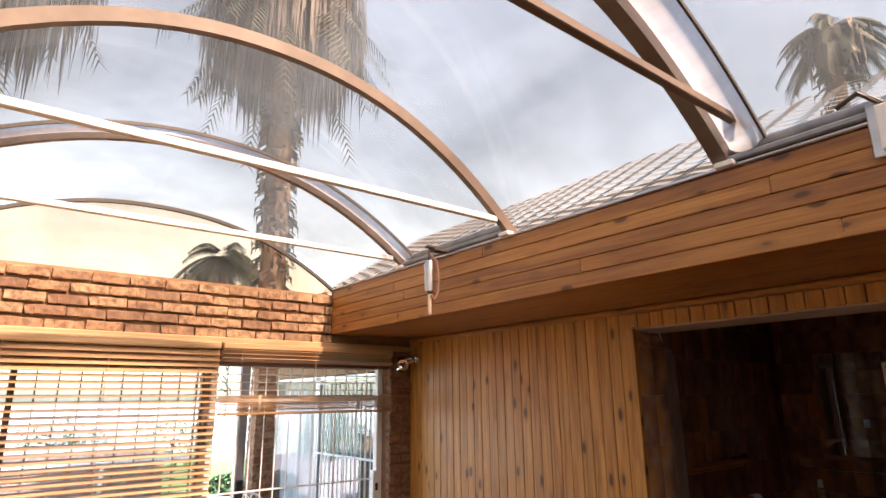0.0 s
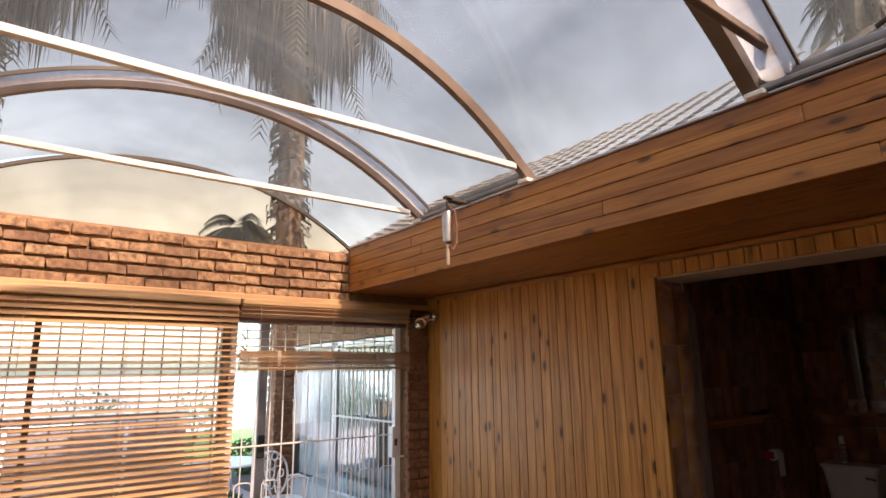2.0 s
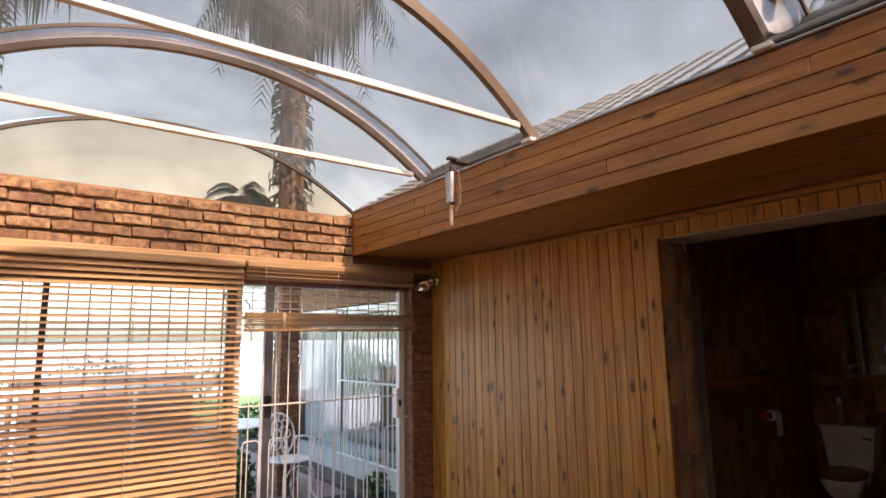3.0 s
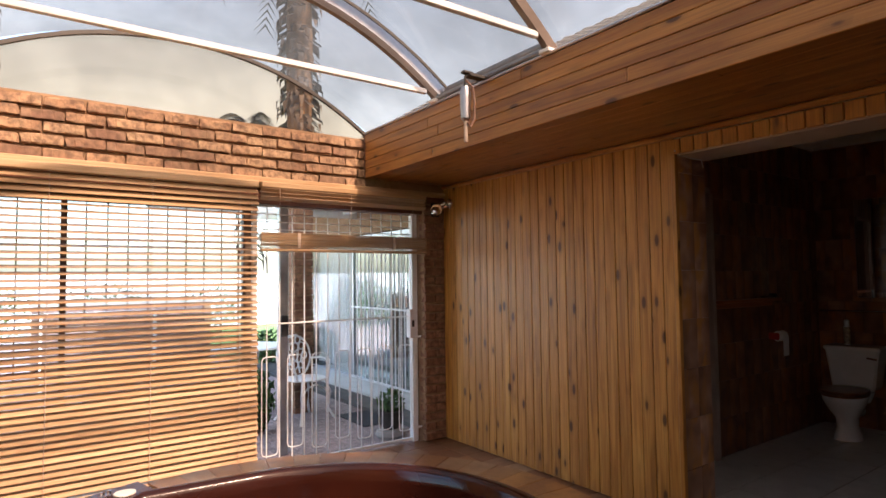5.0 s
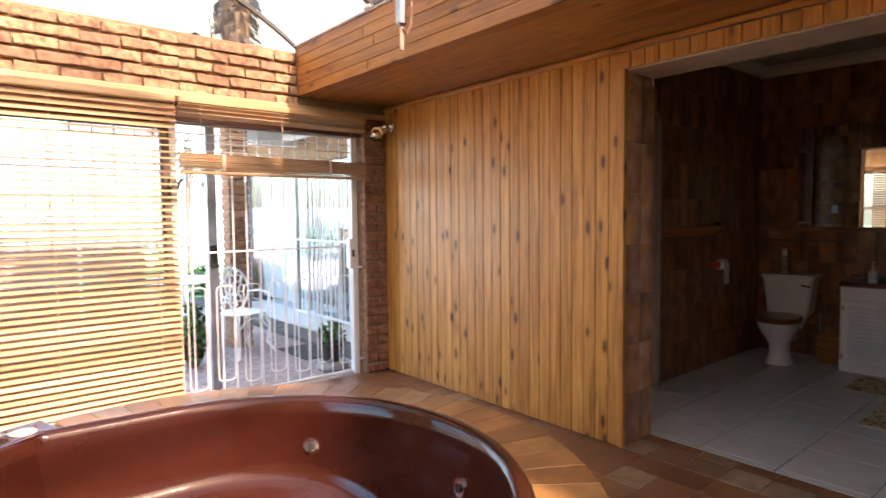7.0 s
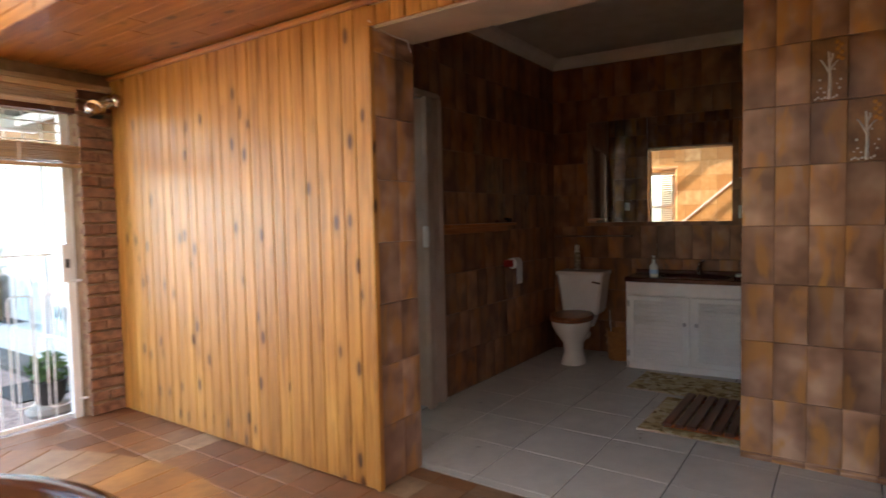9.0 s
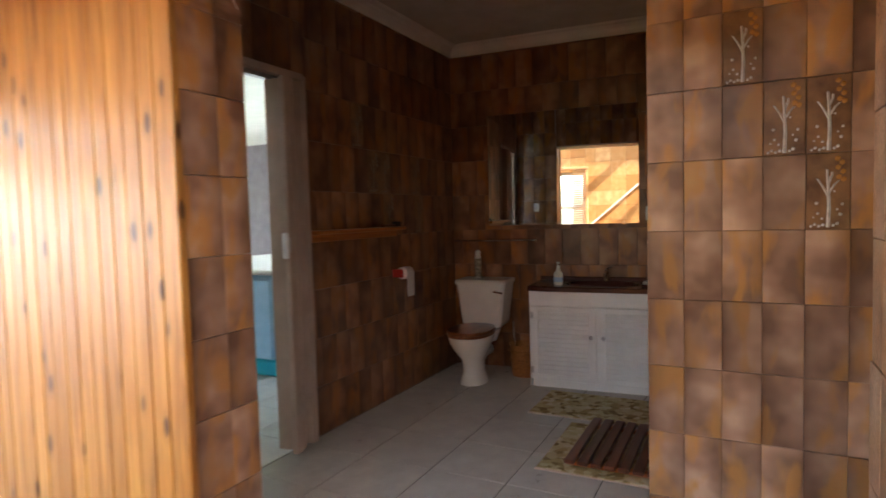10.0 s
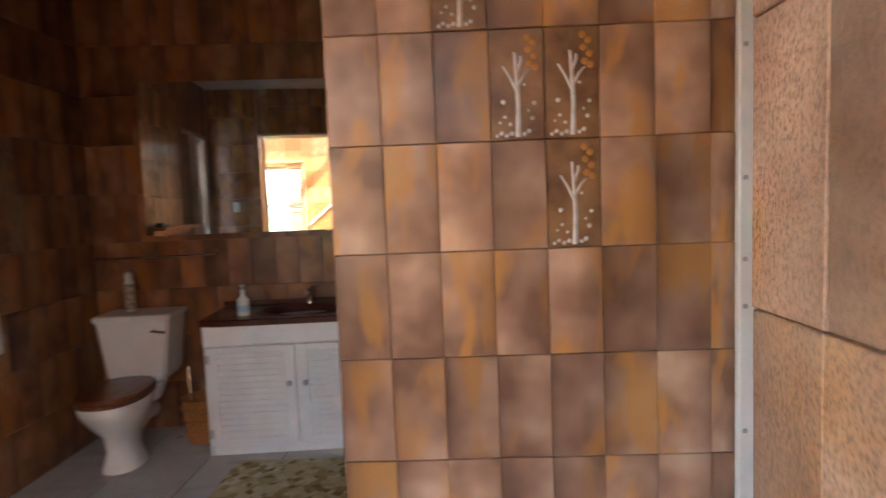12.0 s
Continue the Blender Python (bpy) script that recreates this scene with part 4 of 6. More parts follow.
# ---- bathroom: door, fittings, furniture ----
def folding_door():
    d = thing("folding_door", (0, 0, 0), "cream folding door pushed open beside its jamb", "door", kind="structure")
    for x in (DX0, DX1):
        s = 1 if x == DX1 else -1
        part("jamb", box((x - 0.02, YB - 0.012, 0), (x + 0.02, YB + 0.14, DH), 0.004), DOOR_CREAM, d)
    part("door_head", box((DX0, YB - 0.012, DH - 0.03), (DX1, YB + 0.14, DH + 0.012), 0.004), DOOR_CREAM, d, "cream head track")
    part("track", box((DX0, YB + 0.03, DH - 0.055), (DX1, YB + 0.07, DH - 0.03)), STEEL, d)
    for i in range(4):
        x = 4.985 - i * 0.055
        y0, y1 = YB - 0.07, YB + 0.075
        bm = bmesh.new()
        lean = 0.02 if i % 2 else -0.02
        box_bm(bm, (-0.011, -(y1 - y0) / 2, 0.015), (0.011, (y1 - y0) / 2, DH - 0.05), 0.004)
        f = part("leaf", bm, DOOR_CREAM, d)
        f.matrix_basis = pose(x - 0.03, (y0 + y1) / 2, 0, 0, 0, 12 if i % 2 else -12)
    part("stile", box((4.745, YB - 0.085, 0.012), (4.80, YB - 0.045, DH - 0.05), 0.006), DOOR_CREAM, d)
    pull = part("handle", box((4.700, YB - 0.105, 1.11), (4.728, YB - 0.066, 1.25), 0.008), WHITE, d, "white plastic pull")
    part("lock_plate", box((4.728, YB - 0.098, 1.14), (4.746, YB - 0.075, 1.22), 0.003), STEEL, pull, "metal lock plate")


folding_door()


def tile_field(parent, mesh, u0, u1, z0, z1, to, seed, rows=None, pitch=0.1465, offs=(0.0,), skip=()):
    """Tiles on one wall, row by row; to(u, z) gives the pose of a tile whose face looks along its own -y."""
    rnd = random.Random(seed)
    h = 0.2975
    r = 0
    z = z0
    while z < z1 - 0.02:
        top = min(z + h, z1)
        c = 0
        u = u0 + offs[r % len(offs)]
        if u > u0 + 0.02:
            u -= pitch
        while u < u1 - 0.012:
            a, b = max(u, u0), min(u + pitch, u1)
            if b - a > 0.02 and (r, c) not in skip:
                m = to((a + b) / 2, (z + top) / 2) @ pose(0, rnd.uniform(-0.002, 0.0015), 0, rnd.uniform(-0.5, 0.5), 0, rnd.uniform(-0.9, 0.9))
                piece("tile", mesh, m @ Matrix.Diagonal(((b - a - 0.0005) / 0.1445, 1, (top - z - 0.002) / 0.2945, 1)), parent)
            u += pitch
            c += 1
        z = top
        r += 1


tile = mesh_of("tile", box((-0.07225, -0.006, -0.14725), (0.07225, 0.006, 0.14725), 0.0018), TILE)
tile_shaded = mesh_of("tile", box((-0.07225, -0.006, -0.14725), (0.07225, 0.006, 0.14725), 0.0018), TILE_SHADED)
tile_coarse = mesh_of("tile", box((-0.07225, -0.006, -0.14725), (0.07225, 0.006, 0.14725), 0.0018), TILE_COARSE)
tile_flower = mesh_of("tile", box((-0.07225, -0.006, -0.14725), (0.07225, 0.006, 0.14725), 0.0018), TILE_DARK)


def sprig_mesh():
    """A raised white branch with buds and ochre blossoms, on a tile that looks along -y."""
    rnd = random.Random(5)
    bm = bmesh.new()
    y = -0.007
    def limb(pts, w0, w1):
        n = len(pts)
        prev = None
        for i, (x, z) in enumerate(pts):
            w = w0 + (w1 - w0) * i / (n - 1)
            pair = (bm.verts.new((x - w, y, z)), bm.verts.new((x, y - 0.004, z)), bm.verts.new((x + w, y, z)))
            if prev:
                bm.faces.new((prev[0], prev[1], pair[1], pair[0]))
                bm.faces.new((prev[1], prev[2], pair[2], pair[1]))
            prev = pair
    limb(((0.0, -0.14), (0.003, -0.06), (0.0, 0.02), (-0.004, 0.085)), 0.0075, 0.0045)
    limb(((0.0, -0.02), (-0.018, 0.02), (-0.036, 0.05)), 0.0045, 0.004)
    limb(((0.0, -0.01), (0.02, 0.025), (0.034, 0.04)), 0.0045, 0.004)
    limb(((0.0, 0.03), (0.012, 0.06), (0.012, 0.075)), 0.005, 0.004)
    for x, z in ((-0.056, -0.135), (-0.044, -0.128), (-0.03, -0.135), (-0.016, -0.13), (0.018, -0.132), (0.03, -0.125), (-0.048, -0.10), (-0.034, -0.085), (0.04, -0.09), (0.046, -0.05), (-0.038, -0.045), (0.03, -0.07), (-0.02, -0.105), (0.02, 0.0)):
        s = rnd.uniform(0.004, 0.0075)
        bmesh.ops.create_icosphere(bm, subdivisions=1, radius=s, matrix=Matrix.Translation((x, y, z)) @ Matrix.Diagonal((1, 0.5, 1, 1)))
    k = len(bm.faces)
    for x, z in ((0.03, 0.125), (0.045, 0.11), (0.032, 0.092), (0.048, 0.075), (0.035, 0.055), (0.05, 0.045)):
        bmesh.ops.create_icosphere(bm, subdivisions=1, radius=0.011, matrix=Matrix.Translation((x, y, z)) @ Matrix.Diagonal((1, 0.3, 1, 1)))
    bm.faces.ensure_lookup_table()
    for f in bm.faces[k:]:
        f.material_index = 1
    return mesh_of("sprig", bm, (BLOOM, BLOOM_OCHRE))


sprig = sprig_mesh()
sprig_faint = sprig.copy()
sprig_faint.materials[0] = TAUPE
sprig_faint.materials[1] = TAUPE


def flower_tile(parent, m, mesh, label):
    t = piece("flower_tile", tile_flower, m, parent)
    t["label"] = label
    piece("sprig", mesh, Matrix.Identity(4), t)


def on_pier(u, z):
    return pose(XP + 0.004, PY1 - u, z, 0, 0, -90)


def on_north(u, z):
    return pose(u, YB + 0.006, z, 0, 0, 0)


def on_end(u, z):
    y = YB - u
    return pose(end_x(y) + 0.006, y, z, 0, 0, -90 + math.degrees(math.atan(SKEW)))


ROW0 = 0.037
# rows on the free-standing wall start with a cut course at the floor
pier_skip = {(6, 3), (6, 4), (5, 4), (7, 2)}
tile_field(wall_pier, tile, 0, PY1 - PY0, ROW0, 2.78, on_pier, 11, pitch=0.1485, skip={(r - 1, c) for r, c in pier_skip})
for r, c in sorted(pier_skip):
    flower_tile(wall_pier, on_pier((c + 0.5) * 0.1485, ROW0 + (r - 0.5) * 0.2975) @ pose(0, -0.0005, 0), sprig, "dark tile with a raised white sprig")
tile_field(wall_pier, tile, 0, PY1 - PY0, 0.001, ROW0, on_pier, 12)
tile_field(wall_pier, tile, 0.0, 0.1, 0.001, 2.78, lambda u, z: pose(XP + 0.01 + u, PY1 - 0.004, z, 0, 0, 180), 13)
n_skip = {(6, 3), (5, 5), (5, 6), (4, 6), (5, 9), (4, 9)}
tile_field(wall_bath_north, tile_shaded, DX1 + 0.02, XE, 0.001, 2.78, on_north, 14, offs=(0.0, 0.07, 0.03), skip=n_skip)
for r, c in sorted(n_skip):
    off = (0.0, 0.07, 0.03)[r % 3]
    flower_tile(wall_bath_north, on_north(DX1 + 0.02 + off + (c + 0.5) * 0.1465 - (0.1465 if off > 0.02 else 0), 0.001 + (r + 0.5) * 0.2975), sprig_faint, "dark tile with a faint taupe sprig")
tile_field(wall_bath_north, tile_shaded, XI, DX0 - 0.02, 0.001, 2.78, on_north, 15)
tile_field(wall_bath_north, tile_shaded, DX0 - 0.02, DX1 + 0.02, DH + 0.012, 2.78, on_north, 16)
tile_field(wall_bath_end, tile_shaded, 0.0, YB + 0.6, 0.001, 2.78, on_end, 17, offs=(0.0, 0.08))
# the two ends of the opening
tile_field(wall_east, tile, 0.03, XI - XW + 0.004, 0.001, HEAD, lambda u, z: pose(XW + u, JN + 0.004, z, 0, 0, 0), 18, pitch=0.17)
tile_field(wall_east_south, tile_coarse, 0.0, XI - XJ + 0.004, 0.05, HEAD, lambda u, z: pose(XI - u, JS - 0.004, z, 0, 0, 180), 19, pitch=0.178, offs=(0.12,))
tile_field(wall_east_south, tile_coarse, 0.0, 1.8, 0.02, SOFFIT - 0.04, lambda u, z: pose(XJ + 0.019, JS - u, z, 0, 0, -90), 20)
tile_field(wall_east, tile, 0.0, YB - JN - 0.01, 0.001, 2.78, lambda u, z: pose(XI - 0.006, JN + u + 0.005, z, 0, 0, 90), 21)
tile_field(wall_header, tile, 0.0, JN - JS, HEAD + 0.01, 2.78, lambda u, z: pose(XI + 0.006, JS + u, z, 0, 0, 90), 22)
tile_field(wall_east_south, tile, 0.0, JS + 0.7, 0.001, 2.78, lambda u, z: pose(XI - 0.006, -0.7 + u, z, 0, 0, 90), 23)

# metal edge beside the free-standing wall
strip = structure("trim_shower_edge", box((XP - 0.02, 0.118, 0.0), (XP + 0.1, 0.178, 2.5), 0.004), WHITE, "white aluminium shower-screen channel", "trim")
for z in (0.35, 0.7, 1.05, 1.18, 1.4, 1.75):
    part("screw", box((XP - 0.0225, 0.155, z - 0.006), (XP - 0.019, 0.167, z + 0.006)), STEEL, strip)


# west wall of the tub room: tiles joined, window and blind, seen in the mirror
def joined_tiles(name, parent, spans, place):
    bm = bmesh.new()
    rnd = random.Random(31)
    for u0, u1, z0, z1 in spans:
        z = z0
        while z < z1 - 0.02:
            u = u0
            while u < u1 - 0.02:
                a, b, c, d = u, min(u + 0.29, u1) - 0.004, z, min(z + 0.29, z1) - 0.004
                lo, hi = place(a, c, 0.0), place(b, d, 0.012 + rnd.uniform(0, 0.003))
                box_bm(bm, [min(p, q) for p, q in zip(lo, hi)], [max(p, q) for p, q in zip(lo, hi)])
                u += 0.29
            z += 0.29
    ob = part(name, bm, GOLD_TILE, parent)
    ob["kind"] = "stuff"
    return ob


def gold_tile():
    m, nt, b = nodes_of("golden_tile")
    r = nt.nodes.new("ShaderNodeNewGeometry").outputs["Random Per Island"]
    base = ramp(nt, r, ((0.0, (0.40, 0.22, 0.08)), (0.5, (0.56, 0.36, 0.15)), (1.0, (0.68, 0.50, 0.26))))
    n = noise_tex(nt, coords(nt), 9, 4)
    nt.links.new(mixc(nt, ramp(nt, n, ((0.4, (0.5, 0.5, 0.5)), (0.65, (0, 0, 0)))), base, (0.42, 0.22, 0.06)), b.inputs["Base Color"])
    b.inputs["Roughness"].default_value = 0.35
    return m


GOLD_TILE = gold_tile()
joined_tiles("wall_tiles", wall_west, ((0.4, 2.62, 0.0, 2.64), (2.62, 4.0, 2.12, 2.64), (4.0, YN, 0.0, 2.64), (2.62, 4.0, 0.0, 0.6), (-1.1, 0.4, 0.0, 2.64), (YSOUTH, -1.1, 0.0, 2.64)), lambda u, z, d: (XWEST - 0.012 + d, u, z))


def window_west():
    w = thing("window_west", (0, 0, 0), "bright side window with a half-drawn wooden blind", "window", kind="structure")
    for y in (2.65, 3.97):
        part("window_frame", box((XWEST - 0.14, y - 0.03, 0.6), (XWEST - 0.08, y + 0.03, 2.12), 0.004), WHITE, w)
    for z in (0.63, 1.42, 2.09):
        part("window_frame", box((XWEST - 0.14, 2.68, z - 0.025), (XWEST - 0.08, 3.94, z + 0.025), 0.004), WHITE, w)
    p = part("pane", box((XWEST - 0.112, 2.68, 0.65), (XWEST - 0.108, 3.94, 2.07)), PANE, w)
    p.visible_shadow = False
    b = thing("side_blind", (XWEST + 0.05, 2.73, 2.22), "wooden slatted blind drawn over part of the side window", "blind")
    part("headrail", box((-0.03, -0.16, -0.05), (0.03, 1.3, 0.0), 0.006), SLAT, b)
    sl = mesh_of("slat", box((-0.025, -0.16, -0.0015), (0.025, 0.14, 0.0015)), SLAT)
    for i in range(36):
        piece("slat", sl, pose(0, 0, -0.07 - i * 0.043, 0, 40, 0), b)


window_west()


# Stand-in bar for a white diagonal of unknown nature; its brackets are made up.
def add_sloping_bar():
    p = thing("sloping_rail", (XWEST + 0.06, 1.95, 1.52), "white sloping bar fixed to the golden tiles", "rail")
    part("shaft", rod([(0.0, 0.58, -0.46), (0.0, -0.6, 0.55)], 0.02, 10), WHITE, p)
    for dy, dz in ((0.54, -0.43), (-0.55, 0.51)):
        part("bracket", rod([(0, dy, dz), (-0.065, dy, dz)], 0.012, 8), WHITE, p)


add_sloping_bar()


def toilet():
    t = thing("toilet", (6.83, 2.835, 0), "white close-coupled toilet with a dark wooden seat", "toilet")
    t.rotation_euler = (0, 0, math.atan(SKEW))
    # its own x runs from the bowl's tip (negative) to the wall
    def oval(cx, a, b, z, n=28, sq=2.3):
        return [(cx + a * math.copysign(abs(math.cos(k * math.tau / n)) ** (2 / sq), math.cos(k * math.tau / n)), b * math.copysign(abs(math.sin(k * math.tau / n)) ** (2 / sq), math.sin(k * math.tau / n)), z) for k in range(n)]
    def loft(rows):
        bm = bmesh.new()
        R = [[bm.verts.new(p) for p in row] for row in rows]
        for a, b in zip(R, R[1:]):
            for k in range(len(a)):
                bm.faces.new((a[k], a[(k + 1) % len(a)], b[(k + 1) % len(b)], b[k]))
        bm.faces.new(R[0][::-1])
        bm.faces.new(R[-1])
        bmesh.ops.recalc_face_normals(bm, faces=bm.faces)
        return bm
    part("bowl", loft([oval(-0.36, 0.145, 0.105, 0.0), oval(-0.36, 0.14, 0.10, 0.03), oval(-0.36, 0.115, 0.078, 0.1), oval(-0.37, 0.12, 0.085, 0.19), oval(-0.39, 0.18, 0.13, 0.27), oval(-0.40, 0.225, 0.158, 0.34), oval(-0.40, 0.235, 0.166, 0.375), oval(-0.40, 0.23, 0.163, 0.388)]), CERAMIC, t, "", True)
    part("trap", rod([(-0.25, 0, 0.16), (-0.12, 0, 0.2), (-0.02, 0, 0.19)], 0.055, 14), CERAMIC, t, "", True)
    part("seat_back", loft([oval(-0.17, 0.1, 0.13, 0.30), oval(-0.15, 0.11, 0.16, 0.39)]), CERAMIC, t, "", True)
    part("seat", loft([oval(-0.40, 0.232, 0.17, 0.39), oval(-0.40, 0.238, 0.175, 0.398), oval(-0.40, 0.236, 0.173, 0.41)]), SEAT, t, "dark varnished wooden seat", True)
    part("lid", loft([oval(-0.40, 0.234, 0.173, 0.413), oval(-0.40, 0.238, 0.177, 0.42), oval(-0.40, 0.23, 0.17, 0.436), oval(-0.39, 0.15, 0.12, 0.444)]), SEAT, t, "closed varnished wooden lid", True)
    def rbox(x0, x1, w, z):
        return [(x, y, z) for x, y in ((x0 + 0.02, -w), (x0, -w + 0.02), (x0, w - 0.02), (x0 + 0.02, w), (x1, w), (x1, -w))]
    cist = part("cistern", loft([rbox(-0.16, 0.075, 0.155, 0.40), rbox(-0.175, 0.075, 0.168, 0.43), rbox(-0.19, 0.075, 0.208, 0.74), rbox(-0.19, 0.075, 0.21, 0.75)]), CERAMIC, t)
    part("cistern_lid", loft([rbox(-0.20, 0.08, 0.216, 0.751), rbox(-0.205, 0.08, 0.222, 0.765), rbox(-0.20, 0.08, 0.218, 0.785), rbox(-0.185, 0.07, 0.205, 0.79)]), CERAMIC, t)
    lever = part("flush_lever", rod([(-0.19, -0.13, 0.70), (-0.215, -0.13, 0.70), (-0.22, -0.17, 0.695), (-0.22, -0.2, 0.69)], 0.009, 8), CHROME, t, "chrome flush lever", True)
    part("pipe", rod([(-0.02, -0.2, 0.12), (-0.02, -0.24, 0.2), (0.03, -0.22, 0.42)], 0.008, 8), CHROME, t, "thin water pipe", True)


toilet()


def vanity():
    y0, y1 = 1.34, 2.36
    cx, cy = 6.56, (y0 + y1) / 2
    v = thing("vanity_unit", (cx, cy, 0), "white vanity cabinet with louvred doors", "cabinet")
    v.rotation_euler = (0, 0, math.atan(SKEW))
    w, d = (y1 - y0) / 2, 0.43
    part("carcass", box((0.025, -w + 0.012, 0.05), (d, w - 0.012, 0.73), 0.003), WHITE, v)
    part("plinth", box((0.012, -w + 0.02, 0.0), (d, w - 0.02, 0.055), 0.003), WHITE, v, "white skirting")
    part("apron", box((-0.004, -w, 0.625), (0.03, w, 0.735), 0.004), WHITE, v, "plain white front rail")
    part("side", box((0.004, w - 0.012, 0.0), (d, w, 0.735), 0.003), WHITE, v)
    for i in range(2):
        # each door: two stiles, two rails and its louvres
        a, b = (w - 0.015, 0.015) if i == 0 else (-0.005, -w + 0.015)
        dm = bmesh.new()
        for lo2, hi2 in (((-0.004, a - 0.048, 0.06), (0.022, a, 0.615)), ((-0.004, b, 0.06), (0.022, b + 0.048, 0.615)), ((-0.004, b + 0.048, 0.06), (0.022, a - 0.048, 0.10)), ((-0.004, b + 0.048, 0.582), (0.022, a - 0.048, 0.615))):
            box_bm(dm, lo2, hi2, 0.003)
        door = part("door", dm, WHITE, v, "white louvred door")
        lou = mesh_of("louvre", box((-0.018, -(a - b - 0.098) / 2, -0.003), (0.018, (a - b - 0.098) / 2, 0.003), 0.001), WHITE)
        for k in range(14):
            piece("louvre", lou, pose(0.008, (a + b) / 2, 0.118 + k * 0.0345, 0, -52, 0), door)
        part("backing", box((0.0232, b + 0.03, 0.08), (0.0245, a - 0.03, 0.6)), WHITE, door)
        ky = b + 0.035 if i == 0 else a - 0.035
        part("knob", lathe(((0.004, -0.016), (0.014, -0.01), (0.014, 0.01), (0.004, 0.016)), 12, (-0.018, ky)), STEEL, door, "small round metal knob", True).location = (0, 0, 0.40)
        hy = a - 0.004 if i == 0 else b + 0.004
        for z in (0.13, 0.55):
            part("hinge", box((-0.008, hy - 0.012, z - 0.025), (-0.003, hy + 0.012, z + 0.025), 0.002), STEEL, door, "dull metal hinge")
    # worktop with a sunk basin
    bm = bmesh.new()
    n = 48
    def ring(a, b, z, cx2=0.23):
        return [bm.verts.new((cx2 + a * math.cos(k * math.tau / n), b * math.sin(k * math.tau / n), z)) for k in range(n)]
    def rect(z, g=0.0):
        out = []
        for k in range(n):
            dx, dy = math.cos(k * math.tau / n), math.sin(k * math.tau / n)
            hx, hy = (0.25 + g), w + 0.012 + g
            s = min(hx / abs(dx) if abs(dx) > 1e-6 else 1e9, hy / abs(dy) if abs(dy) > 1e-6 else 1e9)
            out.append(bm.verts.new((0.215 + s * dx, s * dy, z)))
        return out
    R = [rect(0.736), rect(0.765), rect(0.772, -0.006), ring(0.185, 0.27, 0.772), ring(0.185, 0.27, 0.778), ring(0.17, 0.255, 0.776), ring(0.155, 0.235, 0.74), ring(0.11, 0.17, 0.67), ring(0.03, 0.03, 0.655)]
    for a, b in zip(R, R[1:]):
        for k in range(n):
            bm.faces.new((a[k], a[(k + 1) % n], b[(k + 1) % n], b[k]))
    bm.faces.new(R[-1])
    bmesh.ops.recalc_face_normals(bm, faces=bm.faces)
    top = tagged(part("washbasin", bm, BASIN, None, "", True), "dark brown moulded worktop with an oval basin", "basin")
    top.matrix_world = v.matrix_basis
    top.location, top.rotation_euler = v.location, v.rotation_euler
    lip = part("upstand", box((0.44, -w - 0.012, 0.772), (0.462, w + 0.012, 0.80), 0.004), BASIN, top)
    f = thing("basin_mixer", v.matrix_basis @ Vector((0.0, 0.0, 0.0)), "dark chrome basin mixer tap", "tap")
    f.location = (v.location.x + 0.42, v.location.y + 0.02, 0.772)
    f.rotation_euler = v.rotation_euler
    part("tap_body", lathe(((0.026, 0.0), (0.026, 0.01), (0.02, 0.02), (0.02, 0.085), (0.012, 0.095)), 18), CHROME, f, "", True)
    part("spout", rod([(0, 0, 0.05), (-0.05, 0, 0.075), (-0.11, 0, 0.065), (-0.115, 0, 0.05)], 0.011, 10), CHROME, f, "", True)
    part("tap_lever", rod([(0, 0, 0.09), (-0.01, -0.02, 0.11), (-0.03, -0.05, 0.12)], 0.007, 8), CHROME, f, "", True)
    # soap bottle
    s = thing("soap_bottle", (v.location.x + 0.07, v.location.y + 0.31, 0.772), "white soap bottle with a pale blue label", "bottle")
    part("body", lathe(((0.03, 0.0), (0.034, 0.01), (0.034, 0.09), (0.014, 0.115), (0.013, 0.13)), 18, stretch=(0.7, 1)), BOTTLE, s, "", True)
    part("label_band", lathe(((0.0348, 0.025), (0.0348, 0.06)), 18, stretch=(0.7, 1)), BLUE, s, "pale blue printed label", True)
    part("pump", lathe(((0.014, 0.13), (0.014, 0.145), (0.005, 0.146), (0.005, 0.165), (0.015, 0.166), (0.015, 0.175)), 12), BOTTLE, s, "", True)
    c = thing("soap_cup", (v.location.x + 0.12, v.location.y - 0.33, 0.772), "small white soap in a dish", "soap")
    part("dish", lathe(((0.03, 0.0), (0.045, 0.02), (0.046, 0.022), (0.03, 0.008)), 18), BASIN, c, "", True)
    part("soap", lathe(((0.02, 0.012), (0.034, 0.022), (0.03, 0.038), (0.012, 0.044)), 16), BOTTLE, c, "", True)
    return v


vanity()


def big_mirror():
    m = thing("wall_mirror", (0, 0, 0), "large frameless wall mirror over the basin", "mirror")
    yc, wide2, z0, z1 = 2.245, 0.615, 1.225, 2.16
    m.location = (end_x(yc) - 0.006, yc, 0)
    m.rotation_euler = (0, 0, math.atan(SKEW))
    part("glass", box((-0.006, -wide2, z0), (-0.001, wide2, z1), 0.0015), MIRROR, m)
    for y in (-0.5, 0.5):
        part("clip", box((-0.009, y - 0.012, z0 - 0.008), (0.0, y + 0.012, z0 + 0.012), 0.002), CHROME, m, "small chrome clip")


big_mirror()


def glass_rail():
    r = thing("towel_rail", (0, 0, 0), "thin chrome rail on the tiled wall above the toilet", "towel rail")
    pts = [(end_x(y) - 0.06, y, 1.10) for y in (3.15, 2.44)]
    part("bar", rod(pts, 0.007, 8), CHROME, r, "", True)
    for x, y, z in pts:
        part("bracket", rod([(x, y, z), (x + 0.065, y, z)], 0.01, 8), CHROME, r, "", True)


glass_rail()


